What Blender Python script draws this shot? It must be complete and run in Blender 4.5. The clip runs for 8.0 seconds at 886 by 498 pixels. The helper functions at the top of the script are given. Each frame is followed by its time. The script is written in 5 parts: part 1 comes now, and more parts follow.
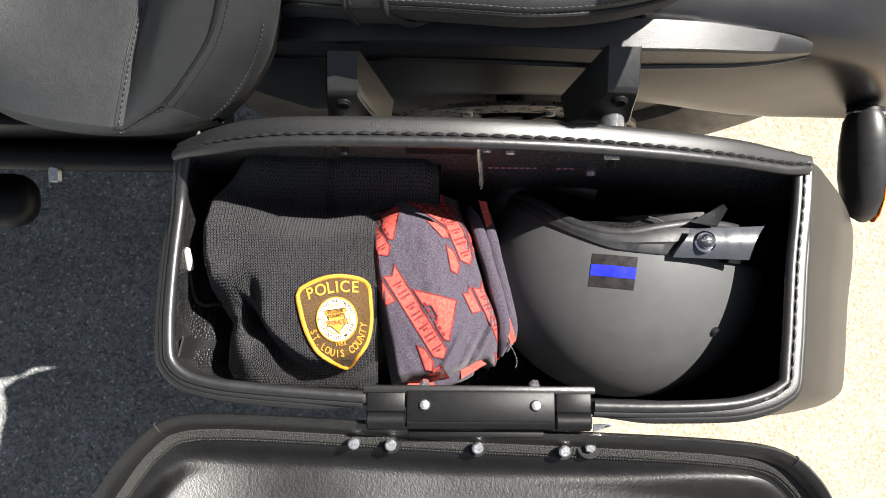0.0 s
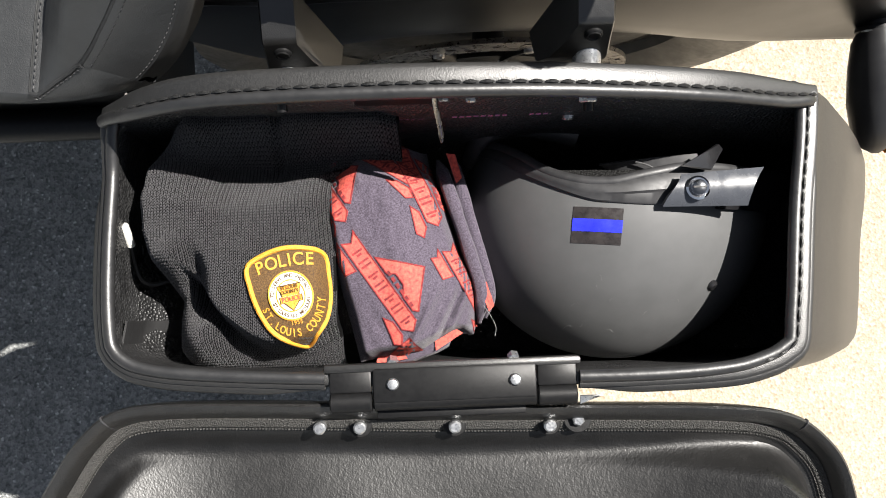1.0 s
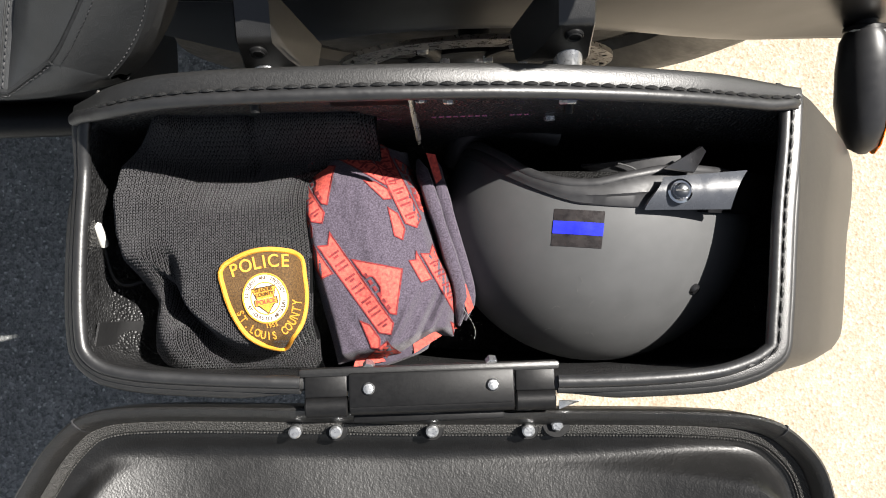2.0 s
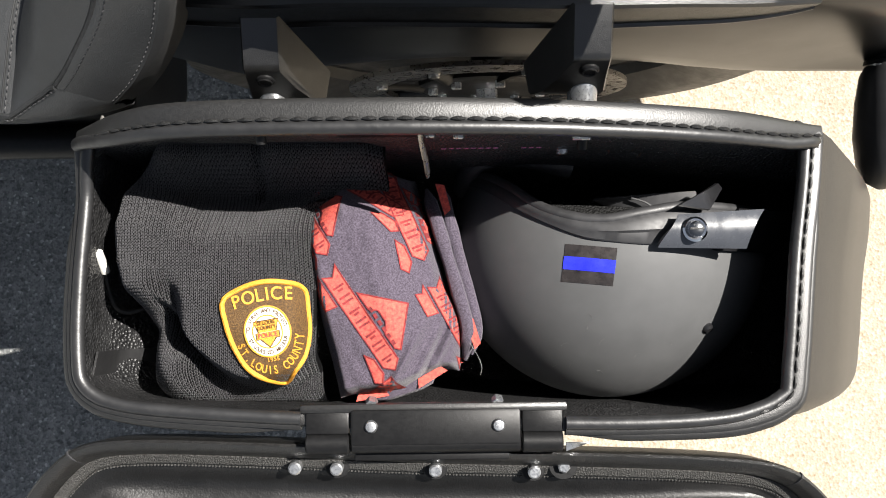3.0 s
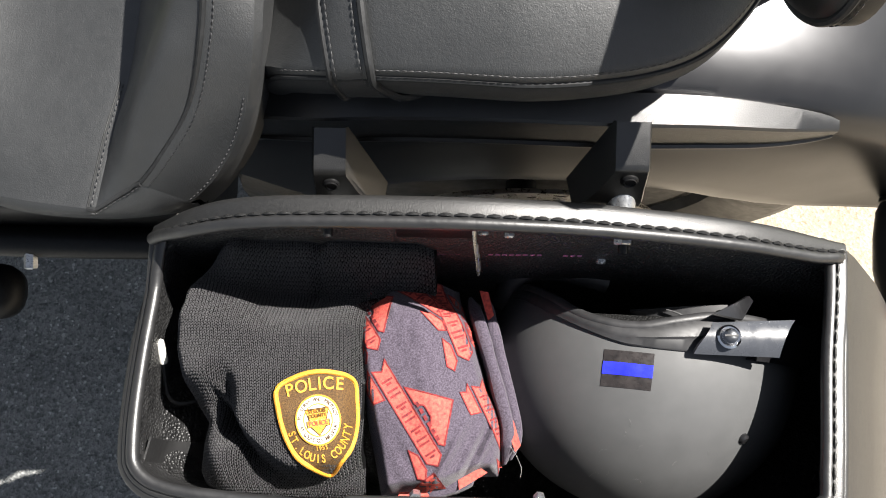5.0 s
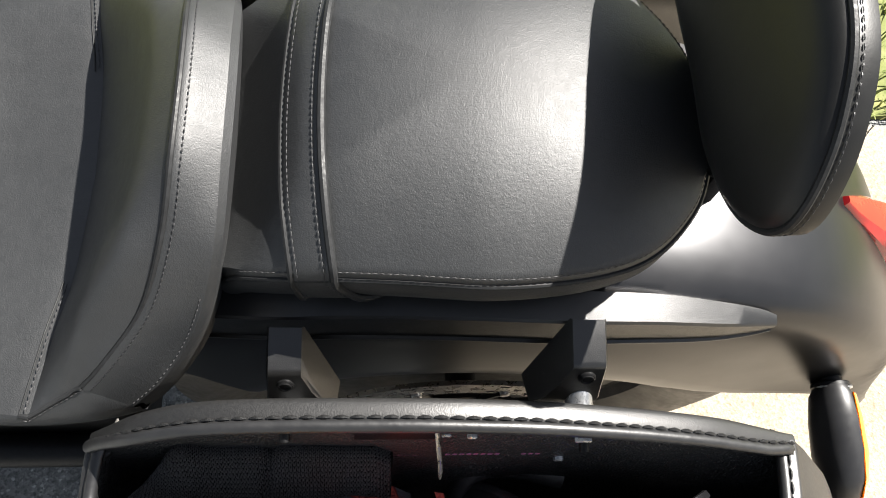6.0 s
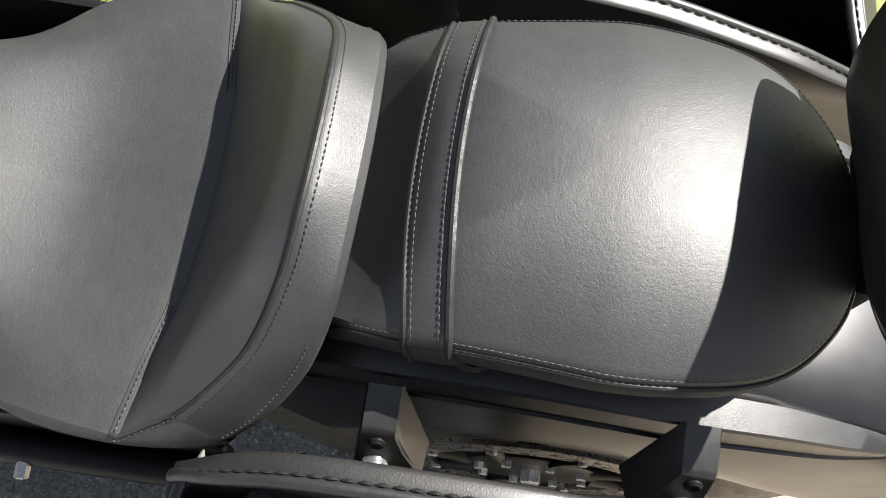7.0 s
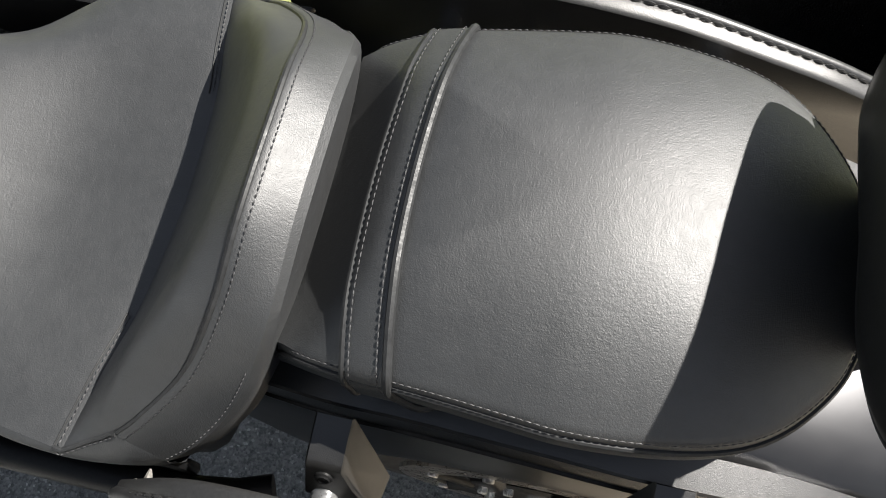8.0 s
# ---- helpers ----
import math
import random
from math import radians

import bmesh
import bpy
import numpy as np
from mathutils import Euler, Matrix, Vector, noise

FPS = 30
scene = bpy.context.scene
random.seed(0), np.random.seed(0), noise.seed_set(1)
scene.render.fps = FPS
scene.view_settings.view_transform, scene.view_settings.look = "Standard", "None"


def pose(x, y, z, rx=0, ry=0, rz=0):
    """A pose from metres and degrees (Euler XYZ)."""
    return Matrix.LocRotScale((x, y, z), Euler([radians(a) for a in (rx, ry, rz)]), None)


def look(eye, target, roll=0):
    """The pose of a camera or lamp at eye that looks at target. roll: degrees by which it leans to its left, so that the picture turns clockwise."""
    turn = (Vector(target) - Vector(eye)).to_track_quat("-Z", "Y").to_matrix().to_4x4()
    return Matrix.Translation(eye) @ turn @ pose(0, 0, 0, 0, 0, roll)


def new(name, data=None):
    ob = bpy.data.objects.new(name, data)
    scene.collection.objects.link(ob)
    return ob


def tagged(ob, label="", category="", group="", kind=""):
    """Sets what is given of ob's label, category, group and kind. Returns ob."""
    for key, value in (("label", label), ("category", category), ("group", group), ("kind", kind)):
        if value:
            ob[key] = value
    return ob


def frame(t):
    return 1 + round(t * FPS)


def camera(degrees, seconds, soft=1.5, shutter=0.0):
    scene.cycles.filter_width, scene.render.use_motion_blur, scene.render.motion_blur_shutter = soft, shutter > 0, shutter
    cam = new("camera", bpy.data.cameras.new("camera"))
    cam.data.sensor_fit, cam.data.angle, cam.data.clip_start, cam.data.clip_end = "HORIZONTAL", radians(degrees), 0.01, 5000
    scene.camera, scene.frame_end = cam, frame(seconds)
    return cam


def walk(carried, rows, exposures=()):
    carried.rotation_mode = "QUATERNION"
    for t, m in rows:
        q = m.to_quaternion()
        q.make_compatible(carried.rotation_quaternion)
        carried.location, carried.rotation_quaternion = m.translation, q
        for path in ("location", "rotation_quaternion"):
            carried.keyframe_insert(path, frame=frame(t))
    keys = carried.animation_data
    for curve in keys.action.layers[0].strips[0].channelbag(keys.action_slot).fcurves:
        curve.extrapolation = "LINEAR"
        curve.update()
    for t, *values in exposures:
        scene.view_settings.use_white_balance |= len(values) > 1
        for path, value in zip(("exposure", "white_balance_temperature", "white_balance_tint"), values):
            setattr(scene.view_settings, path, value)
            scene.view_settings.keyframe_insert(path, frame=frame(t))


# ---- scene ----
cam = camera(55.2, 8.0, soft=1.0)
PATH = [
    (0, (-0.013, -0.031, 1.317), (0.025, 0.276, -0.659), 7.6),
    (0.5, (-0.009, -0.017, 1.278), (-0.001, 0.206, -0.709), 0.1),
    (1, (0.023, -0.007, 1.253), (0.031, 0.162, -0.739), 0.4),
    (1.2, (0.024, -0.005, 1.256), (0.059, 0.148, -0.738), 10.3),
    (2.5, (0.04, 0.013, 1.236), (0.048, 0.151, -0.759), 2.1),
    (3, (0.036, 0.023, 1.232), (0.037, 0.183, -0.761), -0.4),
    (3.5, (0.038, 0.026, 1.229), (0.025, 0.192, -0.764), -5.7),
    (4, (0.039, 0.025, 1.229), (0.011, 0.188, -0.764), -11.4),
    (4.2, (0.037, 0.024, 1.229), (0.007, 0.189, -0.764), -12.1),
    (5.3, (0.005, -0.041, 1.265), (-0.012, 0.671, -0.604), 0.4),
    (5.5, (0.004, -0.039, 1.262), (0.067, 0.747, -0.576), 4.8),
    (6, (-0.023, -0.015, 1.26), (0.156, 0.917, -0.501), 10.4),
    (6.5, (-0.063, -0.007, 1.269), (0.131, 0.943, -0.48), 11.8),
    (7, (-0.065, 0.029, 1.254), (-0.027, 0.975, -0.508), 10.9),
    (7.5, (-0.035, 0.052, 1.231), (-0.209, 0.981, -0.532), 5.3),
    (8, (0.011, 0.082, 1.231), (-0.158, 0.973, -0.551), 2.2),
]
EXPOSURES = [(0, 1.58), (1.2, 1.54), (2.5, 1.50), (4.2, 1.60), (5.5, 1.74), (6.5, 1.73), (7, 1.80), (7.5, 1.84), (8, 1.74)]
walk(cam, [(t, look(eye, target, roll)) for t, eye, target, roll in PATH], EXPOSURES)

# ---- light ----
SUN_DIR = Vector((0.66, 0.29, 1.0)).normalized()
world = bpy.data.worlds.new("sky")
scene.world = world
world.use_nodes = True
_wn = world.node_tree
_sky = _wn.nodes.new("ShaderNodeTexSky")
_sky.sky_type = "NISHITA"
_sky.sun_disc = False
_sky.sun_elevation = math.asin(SUN_DIR.z)
_sky.sun_rotation = math.atan2(SUN_DIR.x, SUN_DIR.y)
_bg = _wn.nodes["Background"]
_bg.inputs["Strength"].default_value = 0.034
_hs = _wn.nodes.new("ShaderNodeHueSaturation")
_hs.inputs["Saturation"].default_value = 0.5
_wn.links.new(_sky.outputs[0], _hs.inputs["Color"])
_wn.links.new(_hs.outputs[0], _bg.inputs[0])
_sd = bpy.data.lights.new("sun", "SUN")
_sd.energy, _sd.angle, _sd.color = 5.0, radians(0.53), (1.0, 0.955, 0.895)
sun = new("sun", _sd)
sun.matrix_basis = look(SUN_DIR * 20, (0, 0, 0))


# ---- materials ----
def nodes_of(name):
    m = bpy.data.materials.new(name)
    m.use_nodes = True
    t = m.node_tree
    return m, t, t.nodes["Principled BSDF"], t.nodes.new("ShaderNodeTexCoord")


def ramp(t, fac, stops):
    r = t.nodes.new("ShaderNodeValToRGB")
    e = r.color_ramp.elements
    while len(e) < len(stops):
        e.new(0.5)
    for el, (p, c) in zip(e, stops):
        el.position, el.color = p, (*c, 1)
    t.links.new(fac, r.inputs[0])
    return r.outputs[0]


def noise_tex(t, co, scale, detail=4, rough=0.6):
    n = t.nodes.new("ShaderNodeTexNoise")
    n.inputs["Scale"].default_value, n.inputs["Detail"].default_value, n.inputs["Roughness"].default_value = scale, detail, rough
    t.links.new(co, n.inputs["Vector"])
    return n.outputs["Fac"]


def voronoi(t, co, scale, feature="F1", out="Distance"):
    n = t.nodes.new("ShaderNodeTexVoronoi")
    n.feature = feature
    n.inputs["Scale"].default_value = scale
    t.links.new(co, n.inputs["Vector"])
    return n.outputs[out]


def bump(t, height, strength, dist, normal=None):
    b = t.nodes.new("ShaderNodeBump")
    b.inputs["Strength"].default_value, b.inputs["Distance"].default_value = strength, dist
    t.links.new(height, b.inputs["Height"])
    if normal:
        t.links.new(normal, b.inputs["Normal"])
    return b.outputs[0]


def coated(name, c0, c1, rough, metal=0.0, spots=30.0, bumps=(), rough_var=0.12, spec=0.5, sheen=0.0, coat=0.0):
    """A surface of two close colours, worn gloss and any number of (kind, scale, strength, depth) relief layers."""
    m, t, p, co = nodes_of(name)
    o = co.outputs["Object"]
    n = noise_tex(t, o, spots)
    t.links.new(ramp(t, n, [(0.3, c0), (0.7, c1)]), p.inputs["Base Color"])
    rr = t.nodes.new("ShaderNodeMapRange")
    rr.inputs["To Min"].default_value, rr.inputs["To Max"].default_value = rough - rough_var, rough + rough_var
    rr.inputs["From Min"].default_value, rr.inputs["From Max"].default_value = 0.3, 0.7
    t.links.new(noise_tex(t, o, spots * 2.3), rr.inputs["Value"])
    t.links.new(rr.outputs[0], p.inputs["Roughness"])
    p.inputs["Metallic"].default_value = metal
    p.inputs["Specular IOR Level"].default_value = spec
    p.inputs["Sheen Weight"].default_value = sheen
    p.inputs["Coat Weight"].default_value = coat
    p.inputs["Coat Roughness"].default_value = 0.12
    nn = None
    for kind, sc, st, d in bumps:
        h = voronoi(t, o, sc) if kind == "v" else noise_tex(t, o, sc, 3)
        nn = bump(t, h, st, d, nn)
    if nn:
        t.links.new(nn, p.inputs["Normal"])
    return m


DARK_CHROME = coated("dark_chrome", (0.16, 0.165, 0.17), (0.28, 0.285, 0.29), 0.2, metal=1.0, spots=90, rough_var=0.05)
LEATHER = coated("bag_leather", (0.009, 0.0088, 0.0086), (0.017, 0.0168, 0.0162), 0.42, spots=400, bumps=(("v", 900, 0.25, 0.0003), ("n", 600, 0.25, 0.0003), ("n", 60, 0.06, 0.002)), spec=0.75, rough_var=0.05)
LINING = coated("bag_lining", (0.009, 0.009, 0.0095), (0.018, 0.018, 0.0185), 0.44, spots=60, bumps=(("v", 420, 1.0, 0.0016),), spec=0.8)
LID_LEATHER = coated("lid_edge_leather", (0.007, 0.0068, 0.0066), (0.014, 0.0136, 0.013), 0.36, spots=200, bumps=(("n", 90, 0.2, 0.002), ("n", 520, 0.55, 0.0007), ("v", 800, 0.4, 0.0004)), spec=0.9, rough_var=0.05)
LID_IN = coated("lid_leather", (0.0045, 0.0044, 0.0043), (0.0085, 0.0082, 0.0080), 0.46, spots=40, bumps=(("n", 60, 0.05, 0.0030), ("n", 320, 0.35, 0.0009), ("v", 700, 0.25, 0.0004)), spec=0.6, rough_var=0.05)
PIPING = coated("piping_vinyl", (0.012, 0.012, 0.0125), (0.019, 0.019, 0.0195), 0.40, spots=60, bumps=(("n", 90, 0.22, 0.0015),), spec=0.7, rough_var=0.06)
WEBBING = coated("webbing", (0.006, 0.006, 0.0056), (0.062, 0.060, 0.056), 0.65, spots=900, bumps=(("v", 1000, 0.9, 0.0008),), spec=0.4)
WEBBING_PALE = coated("frayed_lining", (0.1, 0.098, 0.09), (0.26, 0.25, 0.23), 0.8, spots=300, spec=0.3)
THREAD = coated("heavy_thread", (0.006, 0.006, 0.006), (0.022, 0.022, 0.022), 0.5, spots=900, bumps=(("n", 900, 0.5, 0.0006),), spec=0.4)
THREAD_MID = coated("grey_thread", (0.035, 0.035, 0.036), (0.07, 0.07, 0.072), 0.6, spots=400, spec=0.2)
THREAD_DARK = coated("dark_thread", (0.02, 0.02, 0.021), (0.045, 0.045, 0.048), 0.5, spots=400, spec=0.4)
SEAT = coated("seat_vinyl", (0.0105, 0.0115, 0.0124), (0.0155, 0.0167, 0.0177), 0.56, spots=60, bumps=(("n", 260, 0.24, 0.0009), ("n", 900, 0.42, 0.0005), ("v", 1300, 0.3, 0.0002)), rough_var=0.03, spec=0.95)
# seat vinyl again, smoother, with the backrest's shade darkened into its colour
BACK_VINYL_SHADED = coated("backrest_vinyl_shaded", (0.0055, 0.0056, 0.0054), (0.0085, 0.0086, 0.0082), 0.42, spots=60, bumps=(("n", 800, 0.2, 0.0003),), rough_var=0.03, spec=0.4)
WELT = coated("seat_welt", (0.014, 0.0145, 0.015), (0.024, 0.025, 0.026), 0.5, spots=200, bumps=(("n", 500, 0.2, 0.0005),), spec=0.25)
PAINT = coated("matte_paint", (0.055, 0.055, 0.057), (0.066, 0.066, 0.068), 0.31, metal=0.9, spots=9, rough_var=0.02, bumps=(("n", 1500, 0.03, 0.0002),), spec=0.8)
POWDER = coated("powder_coat", (0.005, 0.005, 0.005), (0.010, 0.010, 0.010), 0.36, spots=80, bumps=(("n", 1300, 0.3, 0.0004),), rough_var=0.03, spec=0.9)
BLACK_STEEL = coated("black_steel", (0.005, 0.005, 0.0053), (0.009, 0.009, 0.0093), 0.42, spots=300, bumps=(("n", 1600, 0.25, 0.0003),), rough_var=0.05, spec=0.25)
ZINC = coated("zinc_steel", (0.42, 0.43, 0.44), (0.6, 0.61, 0.62), 0.34, metal=0.9, spots=250, bumps=(("n", 900, 0.06, 0.0003),))
ROTOR = coated("rotor_steel", (0.3, 0.28, 0.26), (0.46, 0.44, 0.41), 0.32, metal=1.0, spots=90, bumps=(("n", 600, 0.08, 0.0003),))
ALLOY = coated("alloy", (0.35, 0.35, 0.36), (0.5, 0.5, 0.5), 0.4, metal=1.0, spots=60)
# dusty black rubber, with tan light off the concrete mixed into its colour
RUBBER = coated("tyre_rubber", (0.04, 0.037, 0.033), (0.075, 0.069, 0.061), 0.5, spots=25, bumps=(("n", 300, 0.1, 0.0005),))
# black plastic, the sky's reflection lightened into its blue-grey base colour
TAB_SKY_GLOSS = coated("tab_plastic_sky", (0.040, 0.043, 0.050), (0.055, 0.059, 0.068), 0.28, spots=40, bumps=(("n", 60, 0.12, 0.001),), spec=0.8)
TRIM_RUBBER = coated("edge_rubber", (0.020, 0.020, 0.021), (0.032, 0.032, 0.034), 0.52, spots=70, bumps=(("n", 250, 0.08, 0.0004),))
SHELL = coated("matte_helmet", (0.066, 0.067, 0.068), (0.078, 0.079, 0.08), 0.60, spots=40, rough_var=0.05, bumps=(("n", 1600, 0.07, 0.0002),), spec=0.4)
GLOSS = coated("gloss_plastic", (0.008, 0.008, 0.009), (0.014, 0.014, 0.015), 0.2, spots=50, rough_var=0.04, spec=0.6)
SATIN = coated("satin_plastic", (0.012, 0.012, 0.013), (0.02, 0.02, 0.021), 0.42, spots=70, rough_var=0.04, spec=0.6)
FOAM = coated("helmet_lining", (0.006, 0.006, 0.006), (0.03, 0.03, 0.03), 0.9, spots=700, bumps=(("v", 600, 0.9, 0.002),), spec=0.2)
CHROME = coated("chrome", (0.75, 0.75, 0.76), (0.85, 0.85, 0.86), 0.1, metal=1.0, spots=90, rough_var=0.04)
KNIT = coated("black_knit", (0.008, 0.0078, 0.0084), (0.048, 0.046, 0.050), 0.75, spots=1300, bumps=(("n", 3000, 0.6, 0.0006),), spec=0.4, sheen=0.15)
# layer below the stitches, shade of the gaps put into its near-black colour
KNIT_GAP_SHADE = coated("knit_gap_shade", (0.002, 0.002, 0.0022), (0.004, 0.004, 0.0042), 0.95, spots=700, bumps=(("n", 1500, 0.6, 0.001),), spec=0.1)
FLEECE = coated("grey_cloth", (0.026, 0.021, 0.030), (0.105, 0.088, 0.116), 0.9, spots=900, bumps=(("n", 1300, 0.7, 0.0008),), spec=0.15, sheen=0.15)
RED_PRINT = coated("red_print", (0.27, 0.045, 0.045), (0.68, 0.12, 0.085), 0.85, spots=420, bumps=(("n", 1200, 0.4, 0.0005),), spec=0.15)
DARK_PRINT = coated("dark_print", (0.1, 0.022, 0.026), (0.26, 0.035, 0.035), 0.85, spots=300, spec=0.15)
GOLD_THREAD = coated("gold_thread", (0.5, 0.2, 0.015), (0.76, 0.36, 0.04), 0.5, spots=700, bumps=(("v", 1500, 0.6, 0.0006),), spec=0.4)
BROWN_THREAD = coated("brown_thread", (0.03, 0.016, 0.007), (0.13, 0.07, 0.02), 0.7, spots=900, bumps=(("v", 1500, 0.6, 0.0006),), spec=0.3)
WHITE_THREAD = coated("white_thread", (0.6, 0.58, 0.52), (0.85, 0.83, 0.78), 0.6, spots=900, bumps=(("v", 1500, 0.6, 0.0006),), spec=0.3)
DECAL_BLACK = coated("decal_black", (0.012, 0.0105, 0.0105), (0.036, 0.031, 0.030), 0.3, spots=110)
DECAL_BLUE = coated("decal_blue", (0.015, 0.02, 0.55), (0.03, 0.04, 0.75), 0.3, spots=60)
WHITE_TIP = coated("white_plastic", (0.52, 0.51, 0.47), (0.62, 0.61, 0.57), 0.4, spots=200)
LINT = coated("lint", (0.12, 0.12, 0.12), (0.3, 0.3, 0.29), 0.8, spots=200)
PINK_PRINT = coated("pink_print", (0.3, 0.1, 0.2), (0.42, 0.16, 0.3), 0.7, spots=300)


def lens_material(name, c):
    m, t, p, co = nodes_of(name)
    p.inputs["Base Color"].default_value = (*c, 1)
    p.inputs["Roughness"].default_value = 0.12
    p.inputs["Coat Weight"].default_value = 0.8
    w = t.nodes.new("ShaderNodeTexWave")
    w.inputs["Scale"].default_value = 55
    t.links.new(co.outputs["Object"], w.inputs["Vector"])
    t.links.new(bump(t, w.outputs["Fac"], 0.08, 0.0004), p.inputs["Normal"])
    return m


RED_LENS = lens_material("red_lens", (0.38, 0.004, 0.008))
AMBER_LENS = lens_material("amber_lens", (0.85, 0.28, 0.01))


def stone_ground(name, stops, scale, rough, depth, patch, grit, speck, spec=0.4):
    m, t, p, co = nodes_of(name)
    o = co.outputs["Object"]
    cell = voronoi(t, o, scale, out="Color")
    sep = t.nodes.new("ShaderNodeSeparateColor")
    t.links.new(cell, sep.inputs[0])
    col = ramp(t, sep.outputs[0], stops)
    mix = t.nodes.new("ShaderNodeMix")
    mix.data_type, mix.blend_type = "RGBA", "MULTIPLY"
    mix.inputs["Factor"].default_value = 1.0
    t.links.new(col, mix.inputs["A"])
    big = noise_tex(t, o, 9, 6)
    t.links.new(ramp(t, big, patch), mix.inputs["B"])
    fine = t.nodes.new("ShaderNodeMix")
    fine.data_type, fine.blend_type = "RGBA", "MULTIPLY"
    fine.inputs["Factor"].default_value = 1.0
    t.links.new(mix.outputs["Result"], fine.inputs["A"])
    t.links.new(ramp(t, noise_tex(t, o, grit, 5, 0.7), [(0.36, speck), (0.5, (1, 1, 1))]), fine.inputs["B"])
    t.links.new(fine.outputs["Result"], p.inputs["Base Color"])
    p.inputs["Roughness"].default_value = rough
    p.inputs["Specular IOR Level"].default_value = spec
    t.links.new(bump(t, noise_tex(t, o, 60, 5), 0.4, depth, bump(t, voronoi(t, o, scale), 0.6, depth)), p.inputs["Normal"])
    return m


CONCRETE = stone_ground("aggregate_concrete", [(0.0, (0.30, 0.25, 0.185)), (0.10, (0.32, 0.272, 0.208)), (0.22, (0.345, 0.30, 0.235)), (0.65, (0.350, 0.309, 0.250)), (1.0, (0.405, 0.375, 0.320))], 270, 0.85, 0.0012, [(0.3, (0.80, 0.78, 0.75)), (0.7, (0.98, 0.98, 0.98))], 170, (0.80, 0.735, 0.65), 0.3)
ASPHALT = stone_ground("asphalt", [(0.0, (0.16, 0.165, 0.165)), (0.5, (0.25, 0.255, 0.252)), (0.93, (0.31, 0.312, 0.308)), (0.975, (0.42, 0.42, 0.41)), (1.0, (0.55, 0.55, 0.54))], 290, 0.92, 0.003, [(0.3, (0.75, 0.76, 0.76)), (0.7, (1.1, 1.1, 1.09))], 90, (0.6, 0.61, 0.62), 0.12)
LAWN = coated("lawn_soil", (0.11, 0.135, 0.04), (0.24, 0.24, 0.105), 0.9, spots=30, spec=0.2)
BLADE = coated("grass_blade", (0.1, 0.17, 0.03), (0.36, 0.36, 0.15), 0.6, spots=18, spec=0.3)


# ---- builders ----
def mesh_of(bm, mat, angle=38):
    me = bpy.data.meshes.new("mesh")
    bmesh.ops.recalc_face_normals(bm, faces=bm.faces)
    bm.to_mesh(me)
    bm.free()
    for m in mat if isinstance(mat, (list, tuple)) else (mat,):
        me.materials.append(m)
    me.shade_smooth()
    me.set_sharp_from_angle(angle=radians(angle))
    return me


def part(name, bm, mat, parent, label="", angle=38, kind=""):
    """One mesh under a thing or part; its points are in the parent's own space."""
    ob = new(name, mesh_of(bm, mat, angle))
    ob.parent = parent
    return tagged(ob, label, kind=kind)


def thing(name, label, category, m=None, group="", kind=""):
    ob = new(name)
    ob.empty_display_size = 0.05
    ob.matrix_basis = m or Matrix()
    return tagged(ob, label, category, group, kind)


def merged(bms):
    out = bmesh.new()
    for b in bms:
        me = bpy.data.meshes.new("tmp")
        b.to_mesh(me)
        b.free()
        out.from_mesh(me)
        bpy.data.meshes.remove(me)
    return out


def spline(pts, n, closed=False):
    """n points along a Catmull-Rom curve, evenly by length."""
    p = np.array(pts, float)
    k = len(p)
    out = []
    for i in range(k if closed else k - 1):
        a, b, c, d = (p[(i + j) % k] if closed else p[min(max(i + j, 0), k - 1)] for j in (-1, 0, 1, 2))
        for s in np.linspace(0, 1, 24, endpoint=False):
            out.append(0.5 * (2 * b + (c - a) * s + (2 * a - 5 * b + 4 * c - d) * s**2 + (3 * b - a - 3 * c + d) * s**3))
    out.append(p[0] if closed else p[-1])
    out = np.array(out)
    run = np.concatenate(([0], np.cumsum(np.linalg.norm(np.diff(out, axis=0), axis=1))))
    want = np.linspace(0, run[-1], n + 1 if closed else n)
    res = np.stack([np.interp(want, run, out[:, i]) for i in range(p.shape[1])], 1)
    return res[:-1] if closed else res


def loft(rings, cap=True, closed=True, cap_end=True):
    bm = bmesh.new()
    vs = [[bm.verts.new(p) for p in r] for r in rings]
    n = len(rings[0])
    for a, b in zip(vs, vs[1:]):
        for i in range(n if closed else n - 1):
            bm.faces.new((a[i], a[(i + 1) % n], b[(i + 1) % n], b[i]))
    if cap and closed:
        bm.faces.new(vs[0][::-1])
        if cap_end:
            bm.faces.new(vs[-1])
    return bm


def sheet(f, nu, nv, thick=0.0):
    """A grid over f(u, v), u and v from 0 to 1; with a thickness, closed below."""
    bm = bmesh.new()
    vs = [[bm.verts.new(f(i / nu, j / nv)) for j in range(nv + 1)] for i in range(nu + 1)]
    for i in range(nu):
        for j in range(nv):
            bm.faces.new((vs[i][j], vs[i + 1][j], vs[i + 1][j + 1], vs[i][j + 1]))
    if thick:
        bm.normal_update()
        bmesh.ops.solidify(bm, geom=bm.faces[:], thickness=thick)
    return bm


